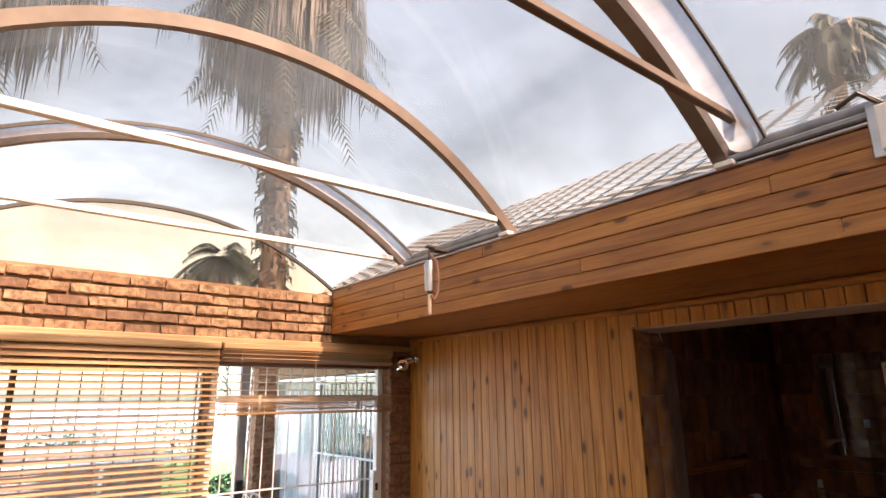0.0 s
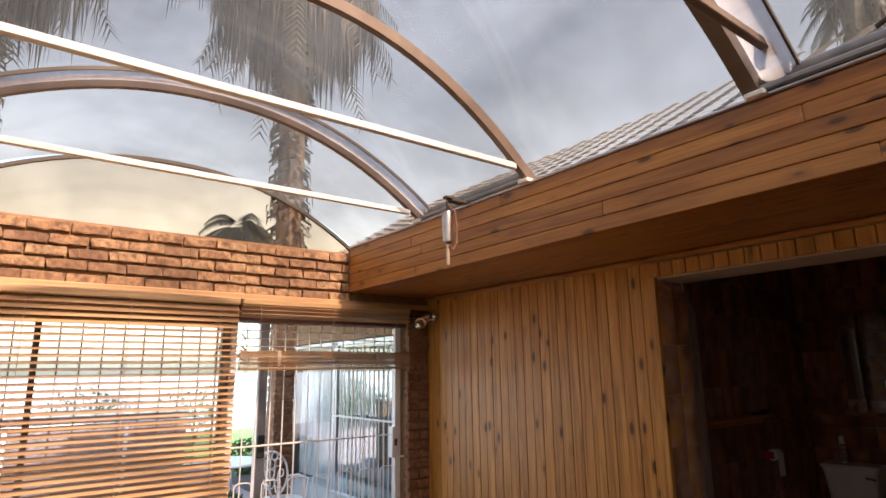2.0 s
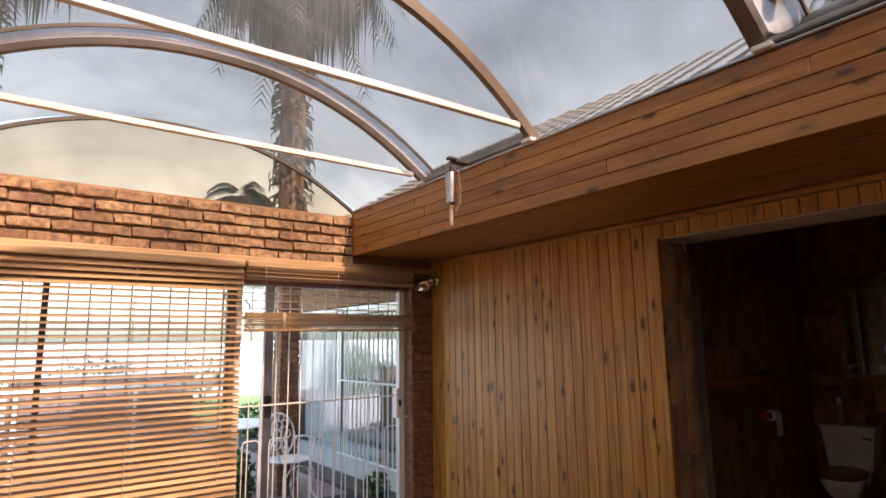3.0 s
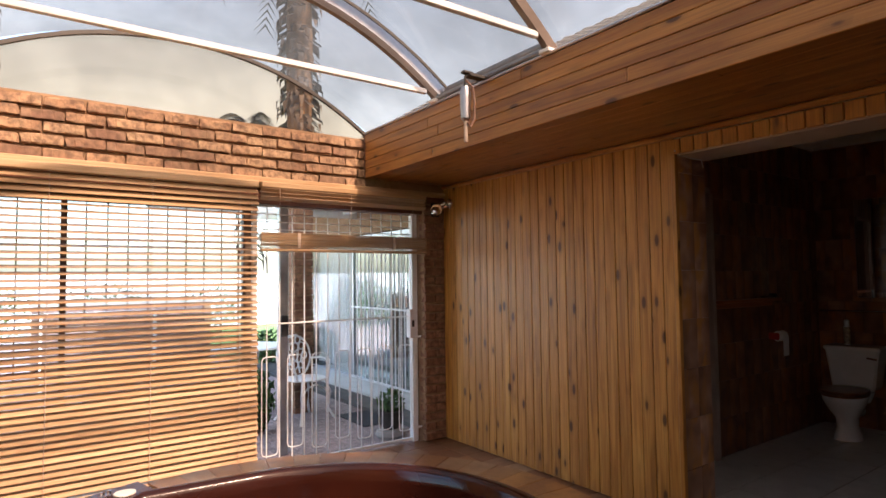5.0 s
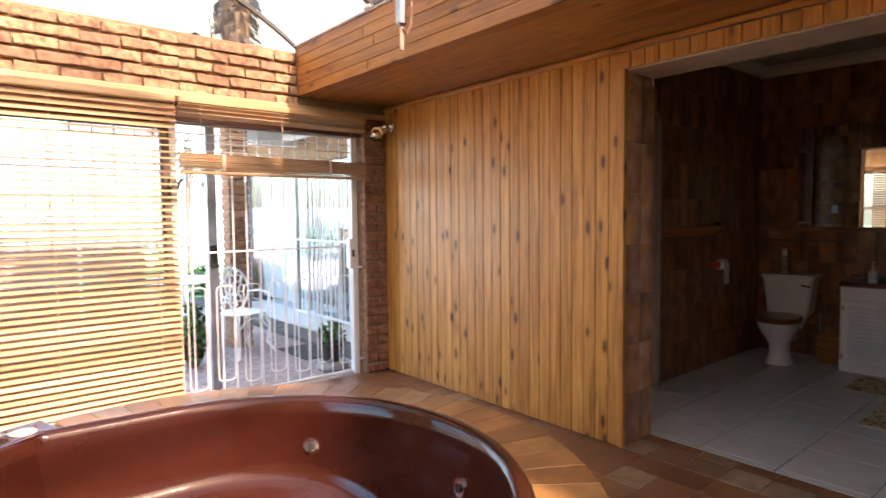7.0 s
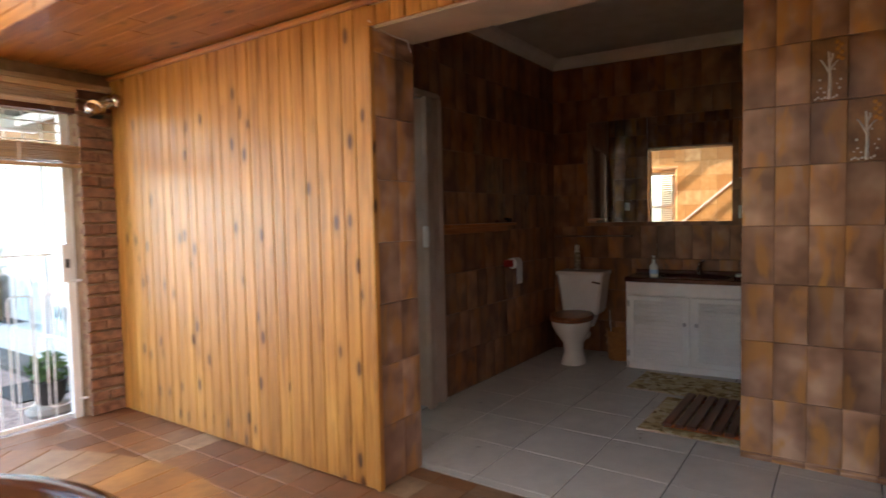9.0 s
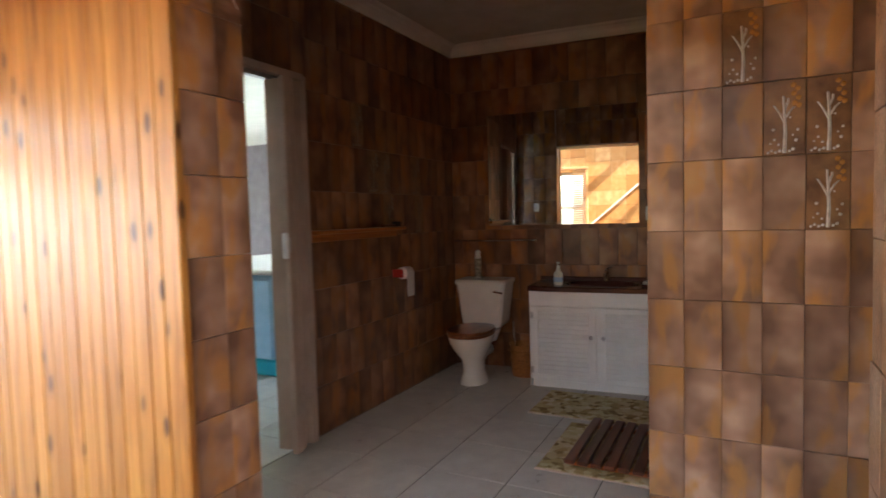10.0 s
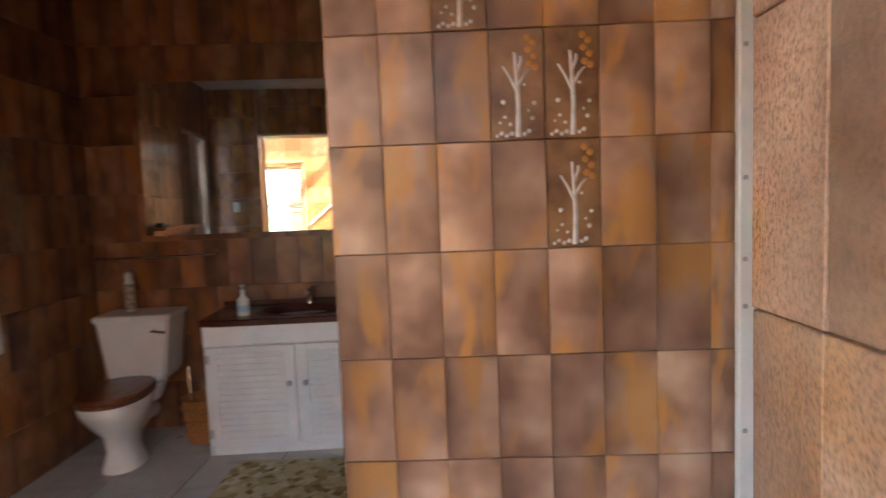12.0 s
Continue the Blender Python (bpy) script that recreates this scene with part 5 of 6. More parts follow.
def freshener():
    a = thing("air_freshener", (6.80, 2.90, 0.79), "patterned spray can standing on the cistern", "spray can")
    part("can", lathe(((0.026, 0.0), (0.027, 0.004), (0.027, 0.17), (0.018, 0.19)), 18), BOTTLE, a, "", True)
    part("sleeve", lathe(((0.0285, 0.01), (0.0285, 0.165)), 18), CAN, a, "olive and pale patterned sleeve", True)
    part("cap", lathe(((0.022, 0.185), (0.022, 0.225), (0.012, 0.235)), 16), BOTTLE, a, "", True)


freshener()


def basket():
    b = thing("waste_basket", (6.80, 2.50, 0), "woven wicker waste basket beside the vanity", "basket")
    part("weave", lathe(((0.10, 0.0), (0.105, 0.01), (0.12, 0.24), (0.127, 0.26), (0.118, 0.262), (0.10, 0.03), (0.02, 0.02)), 22), WICKER, b, "", True)
    for k in range(3):
        z = 0.06 + 0.075 * k
        part("band", rod([(math.cos(a * math.tau / 22) * (0.108 + 0.012 * k), math.sin(a * math.tau / 22) * (0.108 + 0.012 * k), z) for a in range(22)], 0.006, 6, True), WICKER, b)


basket()


def shelf():
    s = thing("wall_shelf", (5.50, YB, 1.24), "narrow orange wooden shelf on the tiled wall", "shelf")
    part("plank", box((-0.53, -0.115, -0.012), (0.44, -0.001, 0.012), 0.005), SHELFWOOD, s)
    part("apron", box((-0.5, -0.03, -0.06), (0.45, -0.001, -0.012), 0.006), SHELFWOOD, s)
    b = thing("shelf_brush", (5.80, YB - 0.06, 1.253), "dark brush lying on the shelf", "brush")
    part("handle", box((-0.1, -0.015, 0.0), (0.06, 0.015, 0.02), 0.006), DARKWOOD, b)
    part("bristle", box((0.06, -0.02, 0.0), (0.13, 0.02, 0.035), 0.006), BLACK, b)


shelf()


def paper_holder():
    p = thing("paper_holder", (5.98, YB, 0.91), "red toilet-roll holder with a white roll", "holder")
    part("bracket", box((-0.075, -0.09, -0.03), (-0.055, -0.001, 0.03), 0.006), RED, p, "red plastic arm")
    part("spindle", rod([(-0.06, -0.07, 0), (0.06, -0.07, 0)], 0.01, 8), RED, p)
    r = thing("toilet_roll", (5.98, YB - 0.07, 0.91), "white toilet roll with a hanging sheet", "toilet roll")
    part("roll", rod([(-0.05, 0, 0), (0.05, 0, 0)], 0.045, 24), PAPER, r, "", True)
    part("hanging_sheet", box((-0.05, -0.0465, -0.17), (0.05, -0.0445, 0.0)), PAPER, r)


paper_holder()


def switch_plate(x, y, z, turn):
    s = thing("light_switch", (x, y, z), "white plastic light switch on the tiles", "switch")
    s.rotation_euler = (0, 0, radians(turn))
    part("plate", box((-0.035, -0.008, -0.055), (0.035, 0.0, 0.055), 0.003), WHITE, s)
    part("rocker", box((-0.012, -0.013, -0.02), (0.012, -0.007, 0.02), 0.002), WHITE, s)


switch_plate(XI + 0.001, 2.93, 1.40, 90)
switch_plate(end_x(1.55) - 0.002, 1.55, 1.30, -90 + math.degrees(math.atan(SKEW)))


def mats():
    for name, a, b, lab in (("bath_mat", (5.93, 1.42), (6.44, 2.17), "beige and green-gold patterned bath mat before the vanity"), ("bath_mat", (5.13, 1.22), (5.84, 1.86), "beige patterned mat under a slatted board")):
        m = thing(name, ((a[0] + b[0]) / 2, (a[1] + b[1]) / 2, 0.0), lab, "mat")
        hx, hy = (b[0] - a[0]) / 2, (b[1] - a[1]) / 2
        part("cloth", box((-hx, -hy, 0.0), (hx, hy, 0.014), 0.006), MAT_FABRIC, m)
        part("binding", rod([(-hx, -hy, 0.007), (hx, -hy, 0.007), (hx, hy, 0.007), (-hx, hy, 0.007)], 0.007, 6, True), CREAM, m, "pale stitched edge")
    d = thing("duckboard", (5.52, 1.43, 0.014), "dark wooden slatted duckboard lying on a mat", "duckboard")
    for x in (-0.28, 0.28):
        part("bearer", box((x - 0.02, -0.28, 0.0), (x + 0.02, 0.30, 0.02), 0.003), SHELFWOOD, d, "orange-brown bearer")
    sl = mesh_of("slat", box((-0.34, -0.026, 0.0), (0.34, 0.026, 0.022), 0.004), DARKWOOD)
    for k in range(9):
        piece("slat", sl, pose(0, 0.27 - k * 0.068, 0.02), d)


mats()


def wall_cabinet():
    w = thing("wall_cabinet", (end_x(1.45) - 0.002, 1.45, 1.58), "slim orange wooden wall cabinet beside the mirror", "cabinet")
    w.rotation_euler = (0, 0, math.atan(SKEW))
    part("case", box((-0.13, -0.13, 0.0), (-0.006, 0.13, 0.46), 0.004), SHELFWOOD, w)
    d = part("door", box((-0.15, -0.128, 0.005), (-0.13, 0.128, 0.455), 0.003), SHELFWOOD, w)
    part("knob", lathe(((0.004, 0.2), (0.012, 0.21), (0.012, 0.225), (0.004, 0.235)), 10, (-0.16, 0.1)), CHROME, d, "small chrome knob", True)


wall_cabinet()
wall_partition = structure("wall_partition", box((XP + 0.11, PY1 - 0.11, -0.01), (end_x(1.3), PY1 - 0.01, 2.9)), GROUT, "short partition wall beside the vanity", "wall")
tile_field(wall_partition, tile_shaded, 0.0, end_x(1.3) - XP - 0.12, 0.001, 2.78, lambda u, z: pose(XP + 0.12 + u, PY1 - 0.004, z, 0, 0, 180), 41)


# ---- bedroom beyond the folding door ----
def bedroom():
    b = thing("bed", (6.9, 5.3, 0), "bed with a pale blue cover and bright blue hem", "bed")
    part("mattress", box((-0.95, -0.9, 0.10), (1.0, 0.9, 0.86), 0.05), BLUE, b, "pale blue draped cover", True)
    part("valance", box((-0.96, -0.91, 0.0), (1.0, 0.91, 0.14), 0.02), BLUE_HEM, b, "bright blue hem")
    part("throw", box((-0.97, -0.92, 0.86), (1.0, 0.92, 0.90), 0.02), WHITE, b, "white folded sheet", True)
    part("headboard", box((1.0, -0.95, 0.0), (1.06, 0.95, 1.25), 0.02), DARKWOOD, b)
    rnd = random.Random(2)
    fr = mesh_of("frame", box((-0.09, -0.012, -0.12), (0.09, 0.0, 0.12), 0.004), BLACK)
    ph = mesh_of("photograph", box((-0.06, -0.015, -0.09), (0.06, -0.011, 0.09)), PHOTO)
    for i in range(6):
        for j in range(4):
            p = thing("photo_frame", (9.448, 8.5 + i * 0.24 + rnd.uniform(-0.03, 0.03), 0.95 + j * 0.27 + rnd.uniform(-0.03, 0.03)), "small dark-framed photograph on the bedroom wall", "picture", "bedroom photographs")
            p.rotation_euler = (0, 0, radians(-90))
            piece("frame", fr, Matrix.Diagonal((rnd.uniform(0.7, 1.1), 1, rnd.uniform(0.7, 1.1), 1)), p)
            piece("photograph", ph, Matrix.Diagonal((rnd.uniform(0.7, 1.0), 1, rnd.uniform(0.7, 1.0), 1)), p)


bedroom()


# ---- patio and garden ----
def steel_post():
    p = thing("patio_post", (2.36, 5.62, -0.05), "grey steel patio post with a dark latch", "post")
    part("shaft", box((-0.04, -0.04, 0.0), (0.04, 0.04, 2.6), 0.008), STEEL, p)
    part("latch", box((-0.035, -0.065, 1.02), (0.03, -0.04, 1.2), 0.008), BLACK, p, "black latch box")


steel_post()
pillar = thing("brick_pillar", (3.12, 7.11, -0.05), "brown face-brick patio pillar", "pillar")
part("core", box((-0.1, -0.1, 0), (0.1, 0.1, 2.6)), MORTAR, pillar)
for r in range(31):
    for s in range(4):
        m = pose(0, 0, 0, 0, 0, 90 * s) @ pose(0.012 if r % 2 else -0.012, -0.075, 0.042 + r * 0.083) @ Matrix.Diagonal((0.9, 0.8, 1, 1))
        piece("brick", brick_dark, m, pillar)

# the next wing of the house, with a sliding door behind a white grille
wing = structure("wall_wing", box((4.55, 5.25, -0.3), (4.75, 5.9, 3.0)), MORTAR, "brick wall of the next wing of the house", "wall")
part("wall_panel", box((4.55, 10.5, -0.3), (4.75, 10.75, 3.0)), MORTAR, wing)
part("wall_panel", box((4.55, 5.9, 2.12), (4.75, 10.5, 3.0)), MORTAR, wing)
part("wall_panel", box((XI - 0.3, YNO, -0.3), (4.55, YNO + 0.12, 3.0)), BRICK_DARK, wing)
for r in range(36):
    piece("brick", brick_dark, pose(4.56, 10.62, 0.0 + r * 0.083, 0, 0, 90), wing)


def sliding_door():
    d = thing("sliding_door", (0, 0, 0), "aluminium sliding glass door standing half open", "door", kind="structure")
    for y in (5.93, 8.66, 8.74, 10.46):
        part("stile", box((4.58, y - 0.03, -0.05), (4.63, y + 0.03, 2.1), 0.004), STEEL, d)
    for z in (-0.02, 2.08):
        part("rail", box((4.58, 5.96, z - 0.03), (4.63, 10.43, z + 0.03), 0.004), STEEL, d)
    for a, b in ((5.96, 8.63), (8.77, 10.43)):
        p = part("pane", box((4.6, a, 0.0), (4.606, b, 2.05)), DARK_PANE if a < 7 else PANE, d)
        p.visible_shadow = False


sliding_door()


def net_curtain():
    c = thing("net_curtain", (4.85, 0, 0), "white net curtain drawn behind the glass door", "curtain")
    bm = bmesh.new()
    prev = None
    for k in range(90):
        y = 8.75 + k * 0.019
        x = 0.03 * math.sin(k * 0.9) + 0.012 * math.sin(k * 2.3)
        pair = (bm.verts.new((x, y, 0.02)), bm.verts.new((x * 0.7, y, 2.1)))
        if prev:
            bm.faces.new((prev[0], pair[0], pair[1], prev[1]))
        prev = pair
    part("cloth", bm, PAPER, c, "", True)
    part("curtain_rod", rod([(0, 8.6, 2.12), (0, 10.55, 2.12)], 0.012, 8), WHITE, c)


net_curtain()


def grille():
    g = thing("door_grille", (0, 0, 0), "white steel burglar grille before the sliding door", "gate")
    x = 4.50
    for z in (0.03, 1.05, 2.0):
        part("rail", box((x - 0.012, 5.7, z - 0.012), (x + 0.012, 8.55, z + 0.012), 0.003), WHITE, g)
    bar = mesh_of("bar", rod([(x, 0, 0.03), (x, 0, 2.0)], 0.008, 8), WHITE)
    for k in range(24):
        piece("bar", bar, pose(0, 5.72 + k * 0.12, 0), g)


grille()


def garden_chair(m, first=None):
    if first:
        return copy_thing(first, m)
    c = thing("garden_chair", (0, 0, 0), "white cast-metal garden chair with a lacy round back", "chair", "patio chairs")
    part("seat", lathe(((0.02, 0.425), (0.22, 0.43), (0.225, 0.44), (0.21, 0.45), (0.02, 0.445)), 24), WHITE, c, "pierced round seat", True)
    for sx in (-1, 1):
        for sy in (-1, 1):
            part("leg", rod([(0.15 * sx, 0.15 * sy, 0.43), (0.19 * sx, 0.19 * sy, 0.3), (0.17 * sx, 0.17 * sy, 0.12), (0.23 * sx, 0.23 * sy, 0.0)], 0.014, 8), WHITE, c, "", True)
    part("leg_brace", rod([(-0.17, -0.17, 0.28), (-0.1, -0.17, 0.36), (0, -0.17, 0.39), (0.1, -0.17, 0.36), (0.17, -0.17, 0.28)], 0.01, 8), WHITE, c, "", True)
    back = part("backrest", rod([(0.22 * math.cos(a), 0.2 + 0.03 * math.sin(a), 0.66 + 0.23 * math.sin(a)) for a in [k * math.tau / 24 for k in range(24)]], 0.013, 8, True), WHITE, c, "lacy round back", True)
    for k in range(5):
        x = -0.16 + 0.08 * k
        part("spindle", rod([(x, 0.2, 0.47), (x * 0.6, 0.205, 0.62), (x, 0.215, 0.8)], 0.009, 6), WHITE, back, "", True)
    for x, z in ((-0.1, 0.56), (0.1, 0.56), (-0.14, 0.66), (0.14, 0.66), (-0.1, 0.77), (0.1, 0.77), (-0.05, 0.84), (0.05, 0.84)):
        part("scroll", rod([(x + 0.036 * math.cos(a), 0.206, z + 0.04 * math.sin(a)) for a in [k * math.tau / 10 for k in range(10)]], 0.009, 6, True), WHITE, back)
    for z in (0.56, 0.66, 0.76):
        part("scroll", rod([(0.06 * math.cos(a), 0.205, z + 0.05 * math.sin(a)) for a in [k * math.tau / 12 for k in range(12)]], 0.007, 6, True), WHITE, back)
    for sx in (-1, 1):
        part("armrest", rod([(0.22 * sx, 0.2, 0.62), (0.25 * sx, 0.05, 0.64), (0.25 * sx, -0.12, 0.62), (0.2 * sx, -0.14, 0.44)], 0.012, 8), WHITE, c, "", True)
    c.matrix_basis = m
    return c


chair = garden_chair(pose(3.02, 6.72, -0.05, 0, 0, 15))


def table():
    t = thing("garden_table", (2.75, 7.75, -0.05), "white cast-metal round garden table", "table")
    part("tabletop", lathe(((0.02, 0.70), (0.44, 0.70), (0.455, 0.71), (0.44, 0.725), (0.02, 0.722)), 32), WHITE, t, "", True)
    for k in range(3):
        a = k * math.tau / 3
        c, s = math.cos(a), math.sin(a)
        part("leg", rod([(0.1 * c, 0.1 * s, 0.7), (0.06 * c, 0.06 * s, 0.4), (0.18 * c, 0.18 * s, 0.15), (0.3 * c, 0.3 * s, 0.0)], 0.016, 8), WHITE, t, "", True)


table()


def leaves_bm(rnd, count, centre, spread, size, droop=0.0):
    bm = bmesh.new()
    for _ in range(count):
        u = Vector((rnd.gauss(0, 1), rnd.gauss(0, 1), rnd.gauss(0, 1))).normalized() * rnd.random() ** 0.4
        c = Vector(centre) + Vector((u.x * spread[0], u.y * spread[1], u.z * spread[2]))
        d = Vector((rnd.gauss(0, 1), rnd.gauss(0, 1), rnd.gauss(0, 1) - droop)).normalized()
        s = d.cross(Vector((rnd.gauss(0, 1), rnd.gauss(0, 1), 1))).normalized()
        L = size * rnd.uniform(0.6, 1.3)
        vs = [bm.verts.new(c + d * L * a + s * L * b + d.cross(s) * L * e) for a, b, e in ((-0.5, 0, 0), (0, 0.22, 0.06), (0.5, 0, -0.05), (0, -0.22, 0.06))]
        bm.faces.new(vs)
    return bm


def pot_plant():
    p = thing("potted_plant", (3.40, 5.54, -0.05), "small green plant in a dark pot on a stone base", "potted plant")
    part("stone_base", lathe(((0.13, 0.0), (0.15, 0.03), (0.14, 0.065), (0.08, 0.08)), 24), STONE, p, "round grey stone base", True)
    part("pot", lathe(((0.07, 0.08), (0.10, 0.13), (0.115, 0.23), (0.125, 0.25), (0.11, 0.25), (0.10, 0.22)), 24), TERRA, p, "dark round pot", True)
    part("soil", lathe(((0.02, 0.21), (0.10, 0.215), (0.08, 0.225)), 20), SOIL, p)
    part("foliage", leaves_bm(random.Random(4), 150, (0, 0, 0.34), (0.13, 0.13, 0.12), 0.08), LEAF, p)


pot_plant()
dm = thing("door_mat", (3.62, 6.32, -0.05), "black rubber door mat on the paving", "mat")
part("rubber", box((-0.26, -0.32, 0.0), (0.26, 0.32, 0.012), 0.004), BLACK, dm)


def shrub(name, place, size, seed, count, label):
    s = thing(name, place, label, "shrub")
    rnd = random.Random(seed)
    for k in range(4):
        a = k * 1.7
        part("stem", rod([(0, 0, 0), (0.1 * math.cos(a), 0.1 * math.sin(a), size[2] * 0.5), (0.3 * size[0] * math.cos(a), 0.3 * size[1] * math.sin(a), size[2] * 1.1)], 0.014, 6), BARK, s)
    part("foliage", leaves_bm(rnd, count, (0, 0, size[2]), size, 0.1), LEAF, s)


shrub("garden_shrub", (2.42, 6.45, -0.05), (0.15, 0.17, 0.32), 6, 420, "leafy green shrub beside the patio")
for k in range(5):
    shrub("garden_shrub", (-5.5 + k * 2.6, 17.5 + 0.6 * (k % 2), -0.12), (1.2, 0.8, 0.8), 20 + k, 1200, "clipped green garden shrub on the far lawn")
shrub("garden_shrub", (4.15, 11.2, -0.12), (0.5, 0.4, 0.35), 31, 700, "bright green shrub at the foot of a palm")
fence = structure("garden_wall", box((-30, 21.0, -0.12), (30, 21.2, 1.7)), WHITE, "white-painted garden wall beyond the lawn", "wall")


def low_wall():
    """A waist-high brick wall on the patio: coping, core and its bricks course by course."""
    w = thing("low_brick_wall", (1.75, 10.3, -0.05), "waist-high red-brown brick wall across the patio", "garden wall", kind="structure")
    part("core", box((-1.15, -0.09, 0.0), (1.15, 0.11, 1.16)), MORTAR, w)
    part("coping", box((-1.18, -0.13, 1.16), (1.18, 0.13, 1.23), 0.012), STONE, w, "pale flat coping")
    for r in range(14):
        for c in range(10):
            a = -1.14 + c * 0.232 - (0.116 if r % 2 else 0.0)
            a, b = max(a, -1.14), min(a + 0.22, 1.14)
            if b - a > 0.04:
                piece("brick", brick_grey, pose((a + b) / 2, -0.06, 0.042 + r * 0.083) @ Matrix.Diagonal(((b - a) / 0.22, 1, 1, 1)), w)


low_wall()


# Added white bar: the glare of a sunlit wall top, built as a rail.
def white_rail():
    f = thing("white_rail", (1.3, 9.1, -0.05), "white bar on slim posts, standing in for a sunlit coping", "rail")
    part("rail", box((-1.9, -0.03, 1.09), (1.9, 0.03, 1.14), 0.008), WHITE, f)
    for x in (-1.85, -0.62, 0.62, 1.85):
        part("post", box((x - 0.02, -0.02, 0.0), (x + 0.02, 0.02, 1.09), 0.004), WHITE, f)


white_rail()


def pergola():
    p = thing("patio_roof", (0, 0, 0), "patio roof of pale rafters and sheeting", "roof", kind="structure")
    part("rear_beam", box((1.7, 8.35, 2.35), (4.5, 8.45, 2.55), 0.005), WHITE, p, "pale front beam")
    for k in range(4):
        x = 1.75 + k * 0.85
        part("rafter", box((x - 0.03, YNO, 2.4), (x + 0.03, 8.6, 2.5), 0.004), WHITE, p)
    part("sheeting", box((1.7, YNO, 2.515), (4.5, 8.7, 2.517)), AWNING, p, "pale corrugated sheeting")


pergola()


def palm(place, height, crown, seed, label, skirt=1.0, dry=1.0):
    t = thing("palm_tree", place, label, "palm tree")
    rnd = random.Random(seed)
    prof = [((0.24 + 0.015 * math.sin(k * 2.1)) * max(0.4, skirt), height * k / 12) for k in range(13)]
    part("trunk", lathe(prof, 16), BARK, t, "", True)
    # dead fronds hanging down the stem
    bm = bmesh.new()
    for _ in range(int(700 * skirt)):
        a, z = rnd.uniform(0, math.tau), height - rnd.random() ** 1.2 * height * 0.62
        fall = (height - z) / height
        r = 0.25 + 0.10 * rnd.random()
        c, s = math.cos(a), math.sin(a)
        L, w = rnd.uniform(0.12, 0.4), rnd.uniform(0.03, 0.06)
        top = Vector((c * 0.22, s * 0.22, z))
        mid = Vector((c * (r + 0.1), s * (r + 0.1), z - 0.12))
        end = Vector((c * (r + 0.12), s * (r + 0.12), z - L))
        side = Vector((-s, c, 0)) * w
        v = [bm.verts.new(q) for q in (top - side, top + side, mid + side, mid - side, end)]
        bm.faces.new(v[:4])
        bm.faces.new((v[3], v[2], v[4]))
    for _ in range(int(1900 * skirt * dry)):
        a, reach = rnd.uniform(0, math.tau), (0.5 + 1.25 * rnd.random()) * skirt ** 0.7
        c, s = math.cos(a), math.sin(a)
        z = height - 0.1 - 0.55 * reach * rnd.random()
        L, w = rnd.uniform(0.8, 3.2) * (1.15 - 0.3 * reach) * skirt, rnd.uniform(0.015, 0.045)
        p = Vector((c * reach, s * reach, z))
        side = Vector((-s, c, 0)) * w
        q = p + Vector((rnd.uniform(-0.1, 0.1), rnd.uniform(-0.1, 0.1), -L))
        v = [bm.verts.new(x) for x in (p - side, p + side, p.lerp(q, 0.6) + side * 0.8, p.lerp(q, 0.6) - side * 0.8, q)]
        bm.faces.new(v[:4])
        bm.faces.new((v[3], v[2], v[4]))
    part("dead_skirt", bm, SKIRT, t, "hanging dry brown fronds")
    bm = bmesh.new()
    for k in range(46):
        a = rnd.uniform(0, math.tau)
        up = rnd.uniform(-0.7, 1.0)
        reach = crown * rnd.uniform(0.75, 1.1)
        c, s = math.cos(a), math.sin(a)
        spine = []
        for i in range(8):
            u = i / 7
            spine.append(Vector((c * reach * u, s * reach * u, height + reach * (up * u * 0.8 - 0.95 * u * u))))
        side = Vector((-s, c, 0))
        for i in range(1, 7):
            for sg in (-1, 1):
                for q in range(5):
                    p = spine[i].lerp(spine[i + 1], q / 5)
                    L = 0.75 * crown / 2.4 * (1 - abs(i / 7 - 0.45)) * rnd.uniform(0.7, 1.1)
                    d = (side * sg * 0.8 + (spine[i + 1] - spine[i]).normalized() * 0.5 + Vector((0, 0, -0.55))).normalized()
                    w = (spine[i + 1] - spine[i]).normalized() * 0.025
                    bm.faces.new([bm.verts.new(x) for x in (p - w, p + w, p + d * L)])
    part("crown", bm, FROND, t, "arching green fronds")


palm((4.75, 11.2, -0.12), 10.4, 2.4, 1, "tall palm with a shaggy skirt of dead fronds")
palm((5.15, 15.5, -0.12), 5.5, 1.5, 4, "lower palm with a spreading green crown", 0.1)
palm((12.2, 3.55, -0.12), 8.5, 1.0, 3, "small palm with a tufted crown beyond the house", 0.25, 0.3)
palm((-0.3, 11.8, -0.12), 10.3, 2.4, 2, "tall palm with a shaggy skirt of dead fronds")

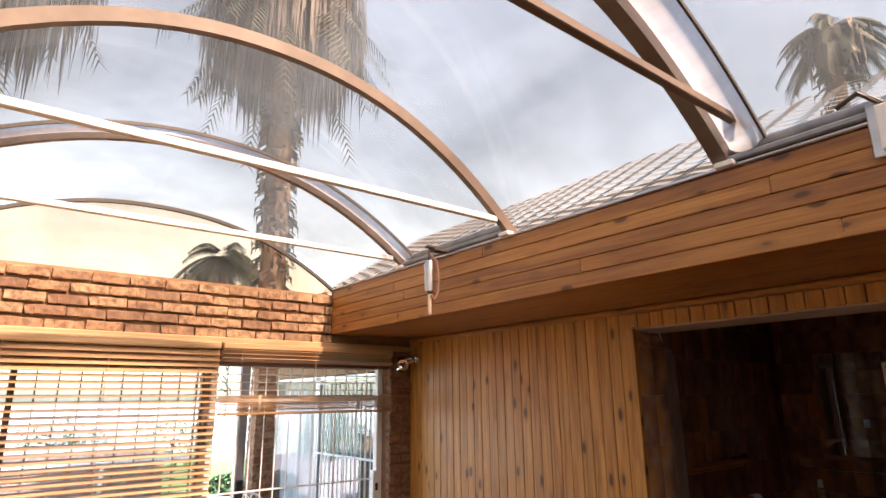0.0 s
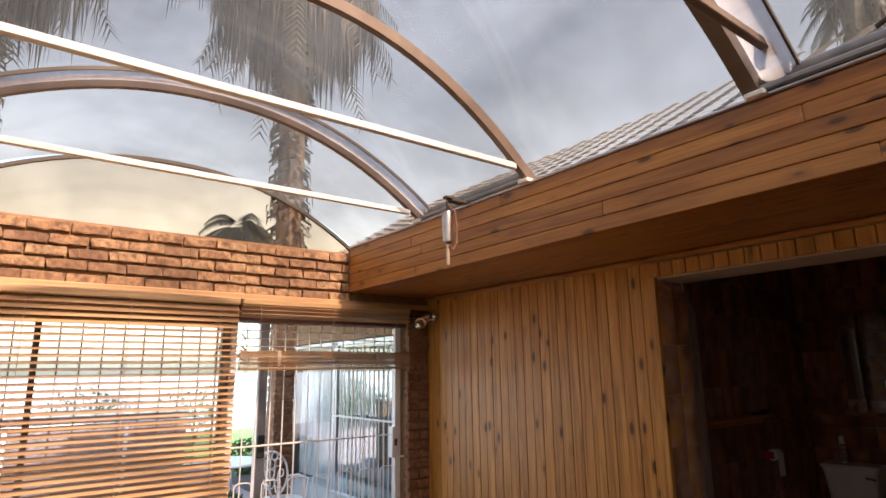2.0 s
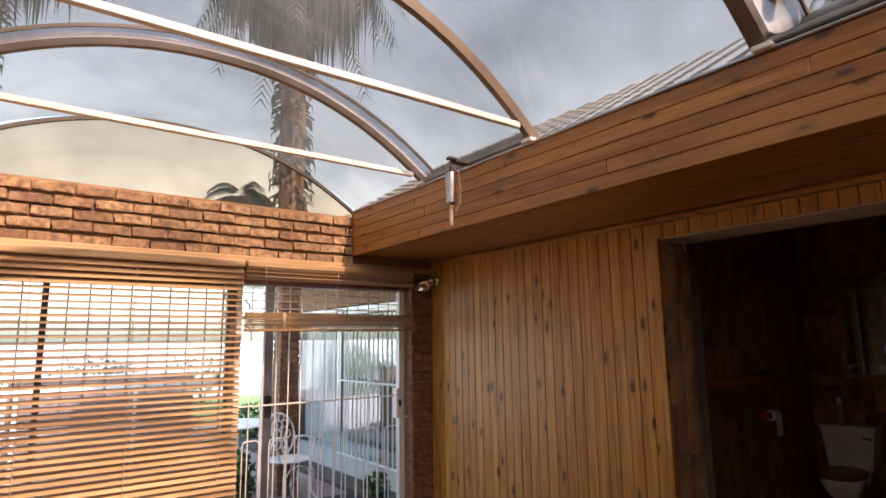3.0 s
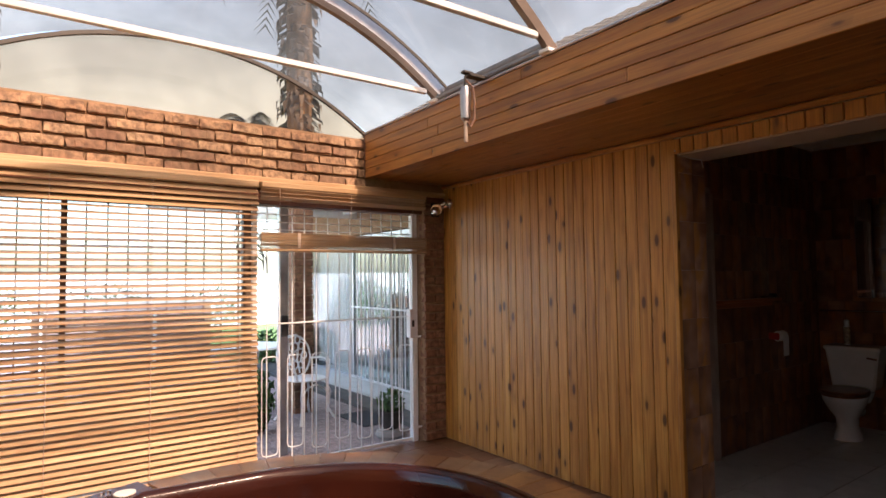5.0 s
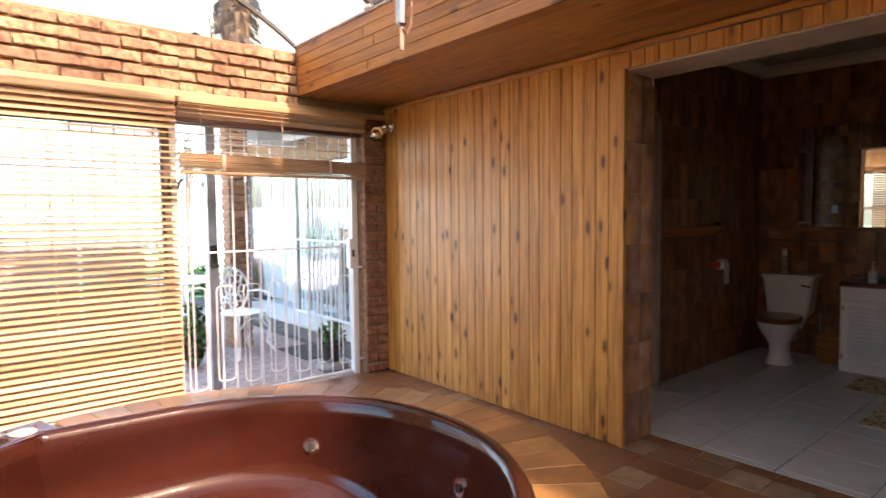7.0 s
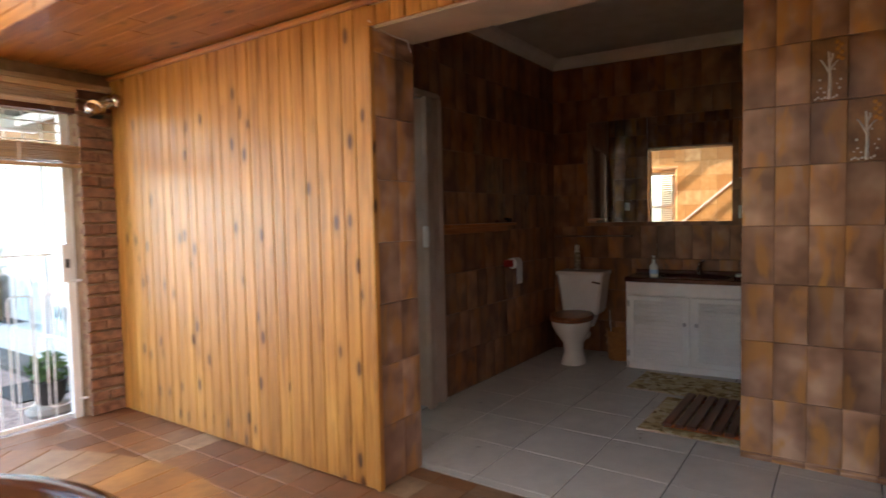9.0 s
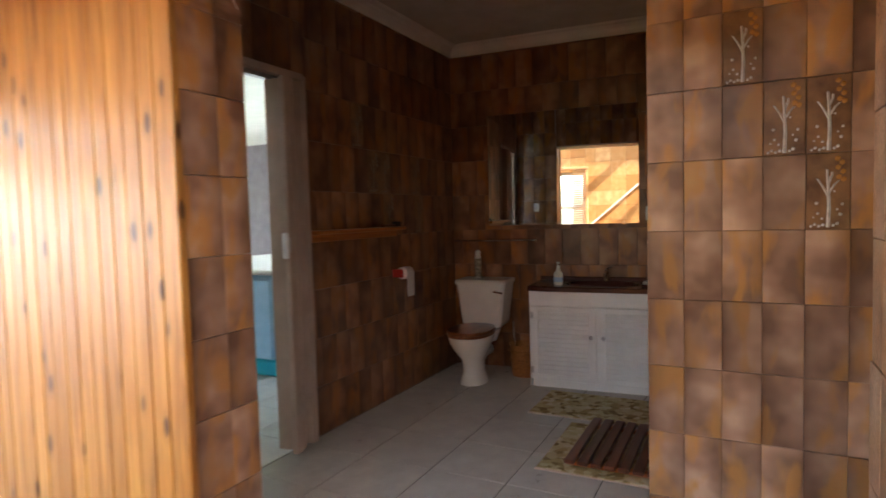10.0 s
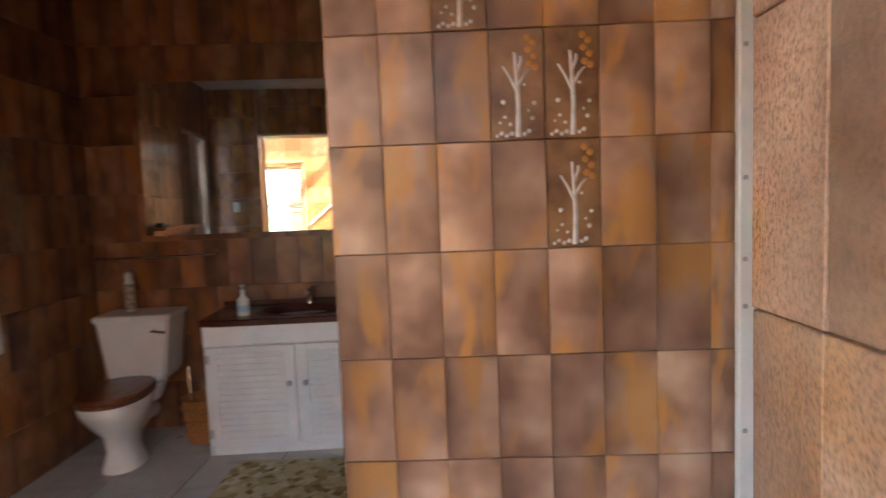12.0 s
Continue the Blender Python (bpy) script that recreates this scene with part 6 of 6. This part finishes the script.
# ---- floor pieces, last ----
slab = mesh_of("tile", box((-0.2085, -0.2085, -0.006), (0.2085, 0.2085, 0.0), 0.0018), FLOOR_TILE)
PX, PYF, OX, OY = 0.42, 0.42, 4.49, 2.78
for floor, x0, x1, y0, y1 in ((bath_floor, XI - 0.01, 7.25, -0.7, YB), (bed_floor, XI, 9.4, YB, 10.0)):
    i0, i1 = math.floor((x0 - OX) / PX), math.ceil((x1 - OX) / PX)
    j0, j1 = math.floor((y0 - OY) / PYF), math.ceil((y1 - OY) / PYF)
    for i in range(i0, i1):
        for j in range(j0, j1):
            a, b = max(x0, OX + i * PX), min(x1, OX + (i + 1) * PX)
            c, d = max(y0, OY + j * PYF), min(y1, OY + (j + 1) * PYF)
            if b - a > 0.03 and d - c > 0.03:
                piece("tile", slab, pose((a + b) / 2, (c + d) / 2, 0.0) @ Matrix.Diagonal(((b - a - 0.006) / 0.417, (d - c - 0.006) / 0.417, 1, 1)), floor)

# brown tiles set round the tub on its platform, then in rows out to the walls
wedge_bm = box((-0.132, -0.074, -0.006), (0.132, 0.074, 0.004), 0.003)
for v in wedge_bm.verts:
    v.co.y *= 1.0 + v.co.x / 1.266
wedge = mesh_of("tile", wedge_bm, DECK)
riser = mesh_of("tile", box((-0.006, -0.074, -0.085), (0.006, 0.074, 0.085), 0.002), DECK)
N_RING = 53
for k in range(N_RING):
    a = k * math.tau / N_RING
    c, q = math.cos(a), math.sin(a)
    if not 1.78 < a < 2.5:
        piece("tile", wedge, pose(TX + 1.266 * c, TY + 1.266 * q, RIM + 0.0008 * (k % 2), 0, 0, math.degrees(a)), platform)
    for z in (0.09, 0.264):
        piece("tile", riser, pose(TX + (PLATFORM - 0.01) * c, TY + (PLATFORM - 0.01) * q, z, 0, 0, math.degrees(a)), platform)
quad = mesh_of("tile", box((-0.0985, -0.0985, -0.008), (0.0985, 0.0985, -0.001), 0.002), DECK_OUTER)


for i in range(24):
    for j in range(32):
        x, y = XWEST + 0.1 + i * 0.2, YSOUTH + 0.1 + j * 0.2
        right = min(x + 0.1, XI - 0.012)
        if right > x - 0.06 and y < YN and math.hypot(x - TX, y - TY) > PLATFORM - 0.14:
            piece("tile", quad, pose((x - 0.1 + right) / 2, y, 0) @ Matrix.Diagonal(((right - x + 0.1) / 0.2, 1, 1, 1)), deck)
# patio paving near the gate as bricks, the rest joined
paver = mesh_of("paver", box((-0.108, -0.052, -0.05), (0.108, 0.052, 0.0), 0.005), PATIO)
for i in range(13):
    for j in range(22):
        piece("paver", paver, pose(1.75 + i * 0.222 + (0.111 if j % 2 else 0), YNO + 0.06 + j * 0.108, -0.05), patio)
